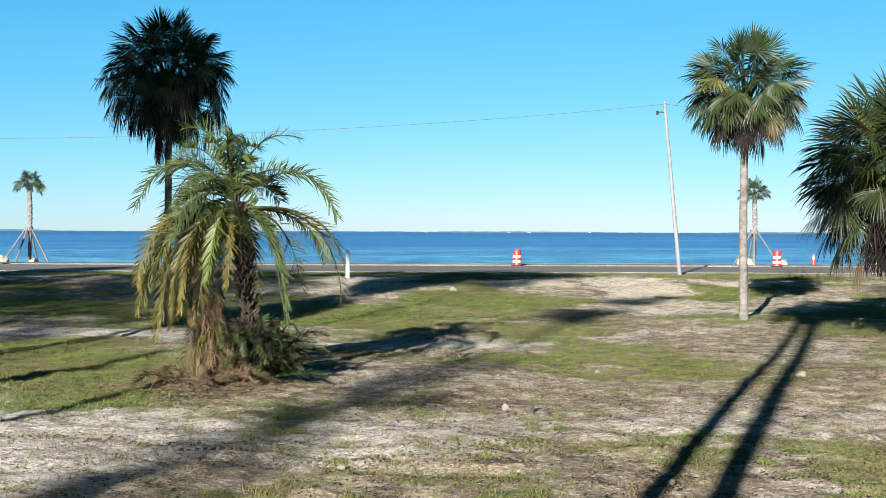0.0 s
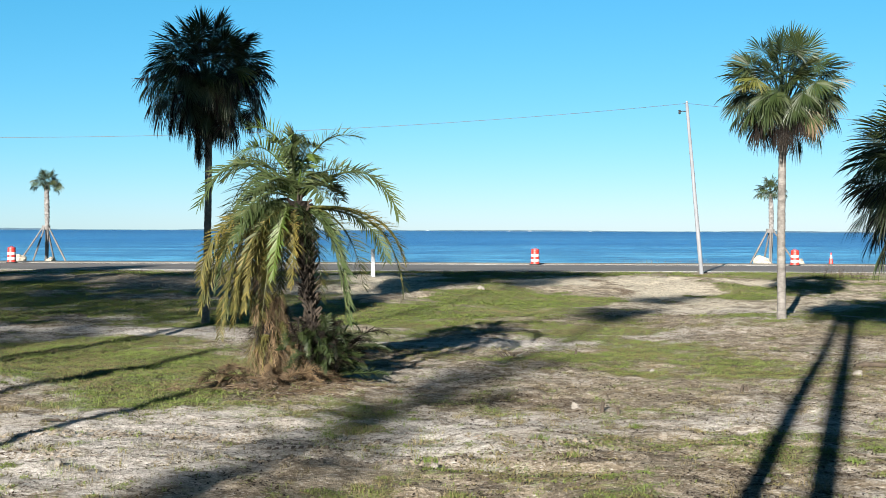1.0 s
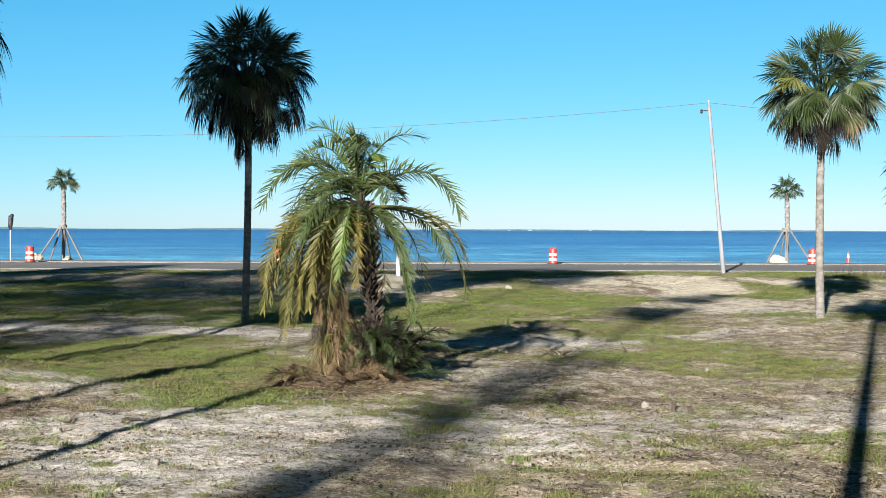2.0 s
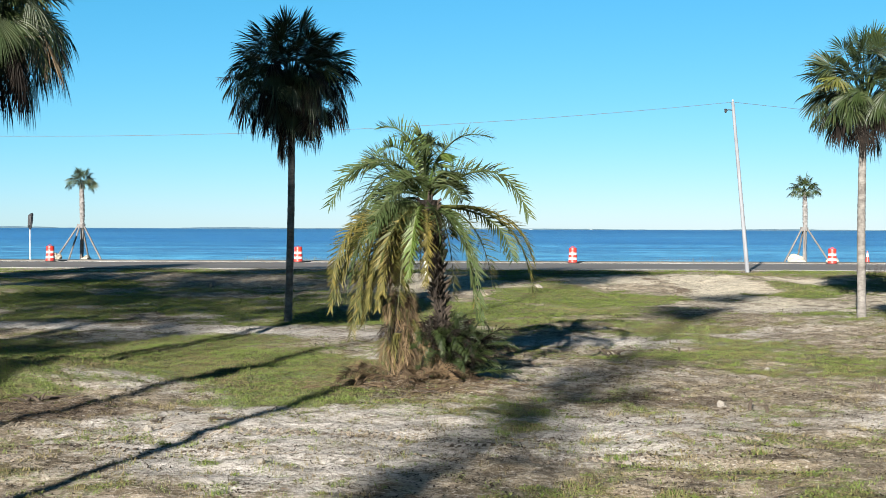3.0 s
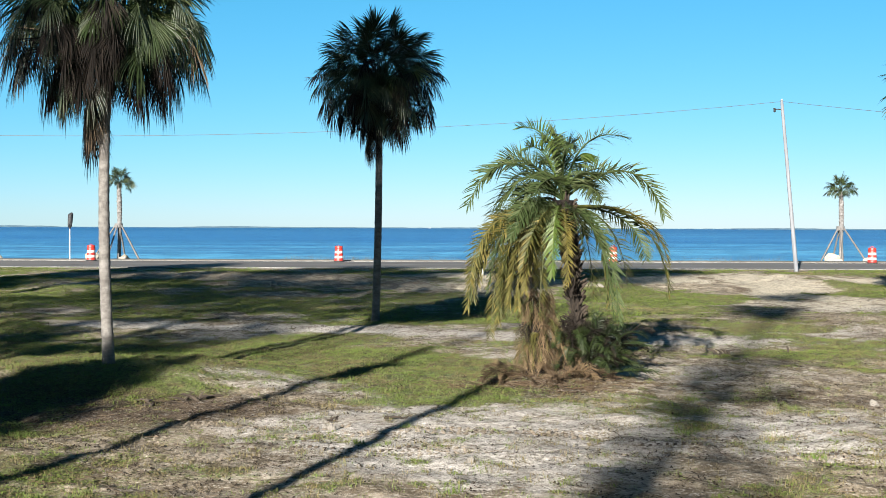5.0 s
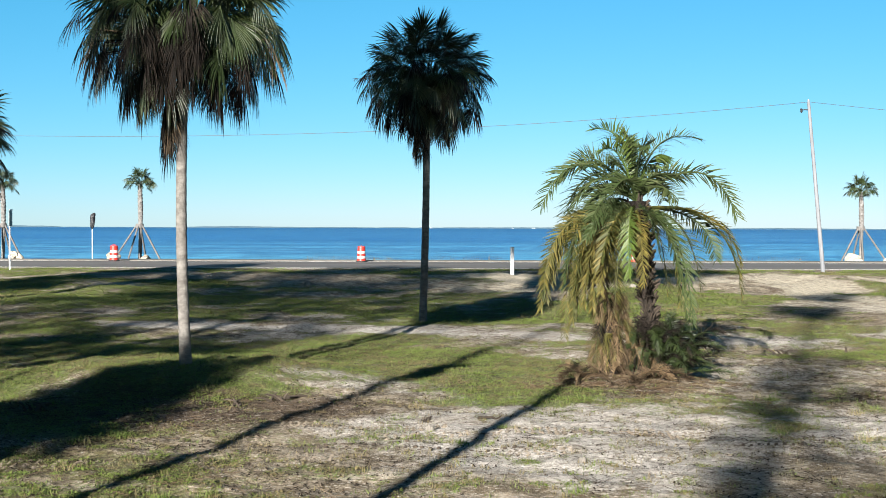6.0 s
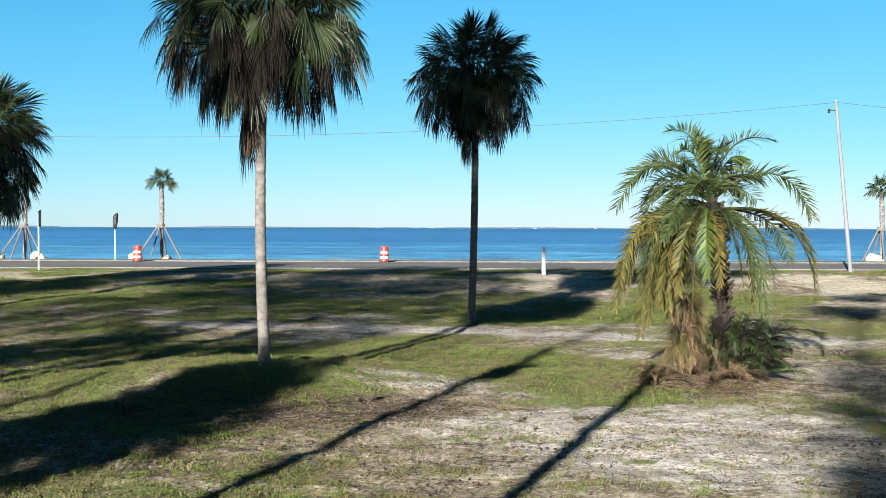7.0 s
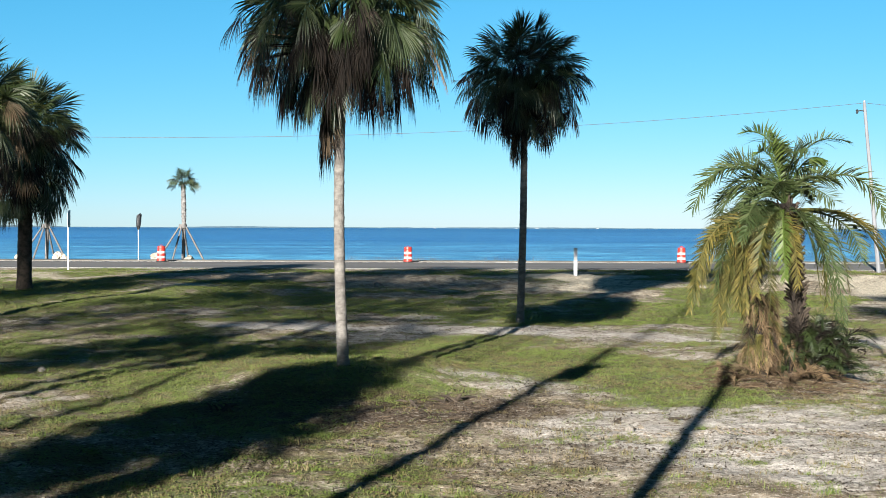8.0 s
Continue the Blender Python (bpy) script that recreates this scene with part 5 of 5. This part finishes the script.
k = (g + 0.5 * (vnoise(x, y, 1.4, 95, 2) - 0.5) > 0.55) & (rng.random(len(x)) < 0.55)
lawn = list(zip(x[k].tolist(), y[k].tolist()))
tufts("grass_clump", lawn, 14, 0.075, 0.055, M_GRASS, "springy green grass clumps standing out of the lawn", 15)
verge = [(rng0.uniform(-32, 18), 63.6 - 7.5 * rng0.random() ** 2) for _ in range(420)]
tufts("verge_weeds", verge[::2], 26, 0.13, 0.16, M_GRASS, "ragged green weeds along the road verge", 12)
tufts("dry_verge_weeds", verge[1::2], 22, 0.13, 0.2, M_STICK, "ragged brown weeds along the road verge", 13)
tufts("shore_grass", [(-16.5 + 0.35 * i + rng0.uniform(-0.2, 0.2), 80.6) for i in range(18)] + [(10 + 0.5 * i, 80.6) for i in range(14)] + [(-8 + 0.6 * i, 80.6) for i in range(8)], 16, 0.4, 0.2, M_STRAW, "thin dry sea grass along the shore", 7)
tufts("dry_shrub", [(16.2 + 0.4 * i, 57.0 + 0.3 * rng0.random()) for i in range(7)], 45, 0.75, 0.22, M_STICK, "leafless grey shrub by the road verge", 8)


def crumbs(name, count, x0, x1, y0, y1, size, material, label, seed, which):
    """Small clods and chips, each a little bent pyramid."""
    x, y, rng = scatter(count, x0, x1, y0, y1, seed, 1.3)
    g, s, l = lot_covers(x, y)
    keep = rng.random(len(x)) < (np.clip(1 - g, 0, 1) if which == "bare" else l)
    x, y = x[keep], y[keep]
    n = len(x)
    z = lot_z(x, y)
    r = size * (0.4 + rng.random(n) ** 3 * 1.8)
    a = rng.uniform(0, 6.28, n)
    v = np.empty((n, 5, 3))
    for k in range(4):
        ang = a + k * 1.571 + rng.uniform(-0.4, 0.4, n)
        rr = r * rng.uniform(0.7, 1.2, n)
        v[:, k] = np.stack([x + rr * np.cos(ang), y + rr * np.sin(ang), z - 0.004], 1)
    v[:, 4] = np.stack([x + rng.uniform(-0.3, 0.3, n) * r, y + rng.uniform(-0.3, 0.3, n) * r, z + r * rng.uniform(0.25, 0.7, n)], 1)
    b = np.arange(n)[:, None] * 5
    f = np.concatenate([b + np.array([[0, 1, 4]]), b + np.array([[1, 2, 4]]), b + np.array([[2, 3, 4]]), b + np.array([[3, 0, 4]])])
    tagged(new(name, mesh_np(name, v.reshape(-1, 3), f, material)), label, "ground litter", kind="stuff")


crumbs("sand_clods", 60000, -22, 14, 11.5, 32, 0.0085, M_SANDCLOD, "small pale lumps of sand on the bare ground", 14, "bare")
crumbs("dirt_clods", 75000, -22, 14, 11.5, 32, 0.010, M_CRUMB, "small dirt clods on the sand", 11, "bare")


def tread_marks(rows):
    """Lumps of earth, coloured dark, that tyre treads left standing, one row to each edge of a track."""
    rng = np.random.default_rng(91)
    v, f = [], []
    for x0, y0, x1, y1 in rows:
        for k in range(int(abs(x1 - x0) / 0.105)):
            t = (k + 0.5) * 0.105 / abs(x1 - x0)
            x, y = x0 + (x1 - x0) * t + rng.normal(0, 0.008), y0 + (y1 - y0) * t + rng.normal(0, 0.015)
            if rng.random() < 0.12:
                continue
            w, d, h = rng.uniform(0.018, 0.03), rng.uniform(0.02, 0.045), rng.uniform(0.012, 0.03)
            z, b = float(land(x, y)), len(v)
            v += [(x - w, y - d, z - 0.01), (x + w, y - d, z - 0.01), (x + w + 0.02, y + d, z - 0.01), (x - w + 0.02, y + d, z - 0.01)]
            v += [(x - 0.6 * w, y - 0.3 * d, z + h), (x + 0.7 * w, y - 0.2 * d, z + 0.8 * h), (x + 0.5 * w + 0.02, y + 0.5 * d, z + 0.9 * h), (x - 0.5 * w + 0.02, y + 0.4 * d, z + 0.7 * h)]
            f += [tuple(b + i for i in q) for q in ((0, 1, 5, 4), (1, 2, 6, 5), (2, 3, 7, 6), (3, 0, 4, 7), (4, 5, 6, 7))]
    tagged(new("tyre_tread_marks", mesh_of("tyre_tread_marks", v, f, M_STICK)), "rows of dark tyre tread lumps pressed into the sand", "tyre tracks", kind="stuff")


tread_marks(((-3.4, 15.6, 0.6, 15.3), (-2.1, 15.02, -0.6, 15.03), (-1.0, 13.6, 1.15, 13.6), (-1.6, 13.88, 0.2, 13.87), (-9.8, 15.47, -6.1, 15.03), (-9.5, 15.74, -7.6, 15.55), (-1.4, 19.3, -0.5, 19.6)))


def twigs(name, x, y, rng, length, width, material, label):
    n = len(x)
    z = lot_z(x, y)
    a = rng.uniform(0, 6.28, n)
    h = length * rng.uniform(0.3, 1.3, n) * 0.5
    dx, dy = np.cos(a) * h, np.sin(a) * h
    wx, wy = -np.sin(a) * width * 0.5, np.cos(a) * width * 0.5
    z0, z1 = z + rng.uniform(0.0, 0.03, n), z + rng.uniform(0.0, 0.05, n)
    v = np.empty((n, 6, 3))
    v[:, 0], v[:, 1] = np.stack([x - dx - wx, y - dy - wy, z0], 1), np.stack([x - dx + wx, y - dy + wy, z0], 1)
    v[:, 2], v[:, 3] = np.stack([x + dx + wx, y + dy + wy, z1], 1), np.stack([x + dx - wx, y + dy - wy, z1], 1)
    v[:, 4], v[:, 5] = np.stack([x - dx, y - dy, z0 + width * 0.7], 1), np.stack([x + dx, y + dy, z1 + width * 0.7], 1)
    b = np.arange(n)[:, None] * 6
    f = np.concatenate([b + np.array([[0, 3, 5, 4]]), b + np.array([[2, 1, 4, 5]])])
    tagged(new(name, mesh_np(name, v.reshape(-1, 3), f, material)), label, "ground litter", kind="stuff")


x, y, rng = scatter(22000, -24, 14, 11.5, 36, 21, 1.2)
g, s, l = lot_covers(x, y)
keep = rng.random(len(x)) < 0.12 + l
twigs("twig_litter", x[keep], y[keep], rng, 0.16, 0.007, M_STICK, "scattered dark twigs and leaf stalks")
x, y, rng = scatter(9000, -24, 14, 11.5, 36, 22, 1.2)
g, s, l = lot_covers(x, y)
keep = rng.random(len(x)) < 0.1 + l
twigs("frond_litter", x[keep], y[keep], rng, 0.22, 0.007, M_DATE_DEAD, "pale dead leaflets strewn over the ground")
rng = np.random.default_rng(9)
x, y = -4.1 + rng.normal(0, 1.0, 700), 21.2 + rng.normal(0, 0.5, 700)
twigs("fallen_leaflets", x, y, rng, 0.28, 0.009, M_DATE_DEAD, "heap of dead feather leaflets round the date palm")


def leaf_bits(name, count, size, material, label, seed, dens):
    """Small flat scraps of dead leaf, each tilted its own way."""
    x, y, rng = scatter(count, -26, 16, 11.5, 40, seed, 1.25)
    g, s, l = lot_covers(x, y)
    clump = np.clip(3.5 * (vnoise(x, y, 1.6, seed, 4) - 0.45), 0, 1)
    keep = rng.random(len(x)) < dens * (0.04 + 0.75 * clump + 0.5 * l) * (1.15 - 0.55 * s)
    x, y = x[keep], y[keep]
    n = len(x)
    z = lot_z(x, y) + 0.008
    a = rng.uniform(0, 6.28, n)
    r = size * (0.35 + 1.3 * rng.random(n) ** 2)
    w = r * rng.uniform(0.25, 0.6, n)
    t = rng.uniform(-0.5, 0.9, n)
    v = np.empty((n, 4, 3))
    for k, (p, q) in enumerate(((-1, 0), (0, -1), (1, 0), (0, 1))):
        v[:, k] = np.stack([x + p * r * np.cos(a) - q * w * np.sin(a), y + p * r * np.sin(a) + q * w * np.cos(a), z + np.maximum(0, p * t * r) + (q * q) * 0.3 * w], 1)
    tagged(new(name, mesh_np(name, v.reshape(-1, 3), np.arange(4 * n).reshape(-1, 4), material)), label, "ground litter", kind="stuff")


leaf_bits("leaf_litter", 640000, 0.021, M_LITTER_SHADE, "scraps of dead leaf, darkened for the small shadows on the ground", 61, 1.2)
leaf_bits("pale_leaf_litter", 300000, 0.017, M_DATE_DEAD, "tan scraps of dead leaf on the ground", 62, 0.6)


def tyre_track(name, x0, y0, x1, y1, bend, seed):
    """A band of tread marks: rows of small pressed-up ridges along a shallow curve."""
    rng = np.random.default_rng(seed)
    n = int(math.hypot(x1 - x0, y1 - y0) / 0.11)
    t = np.repeat(np.arange(n) / n, 4)
    lane = np.tile(np.arange(4), n)
    x = x0 + (x1 - x0) * t
    y = y0 + (y1 - y0) * t + bend * np.sin(np.pi * t) + (lane - 1.5) * 0.09
    x, y = x + rng.normal(0, 0.012, len(x)), y + rng.normal(0, 0.012, len(x))
    keep = vnoise(x, y, 0.9, seed, 4) > 0.5
    x, y, lane = x[keep], y[keep], lane[keep]
    m = len(x)
    z = lot_z(x, y)
    lx, ly, h = 0.032 * rng.uniform(0.7, 1.3, m), 0.022, 0.022 * rng.uniform(0.5, 1.3, m)
    sk = np.where(lane % 2 == 0, 0.02, -0.02)
    v = np.empty((m, 5, 3))
    for k, (a, b) in enumerate(((-1, -1), (1, -1), (1, 1), (-1, 1))):
        v[:, k] = np.stack([x + a * lx + b * sk, y + b * ly, z - 0.006], 1)
    v[:, 4] = np.stack([x, y, z + h], 1)
    q = np.arange(m)[:, None] * 5
    f = np.concatenate([q + np.array([[0, 1, 4]]), q + np.array([[1, 2, 4]]), q + np.array([[2, 3, 4]]), q + np.array([[3, 0, 4]])])
    tagged(new(name, mesh_np(name, v.reshape(-1, 3), f, M_CRUMB)), "tyre tread marks pressed into the sand", "tyre track", kind="stuff")


tyre_track("tyre_track", -13.5, 14.2, 3.5, 14.6, 0.5, 1)
tyre_track("tyre_track", -13.0, 15.7, 3.0, 15.9, 0.4, 2)
tyre_track("tyre_track", -10.0, 17.0, 4.0, 16.4, -0.3, 3)
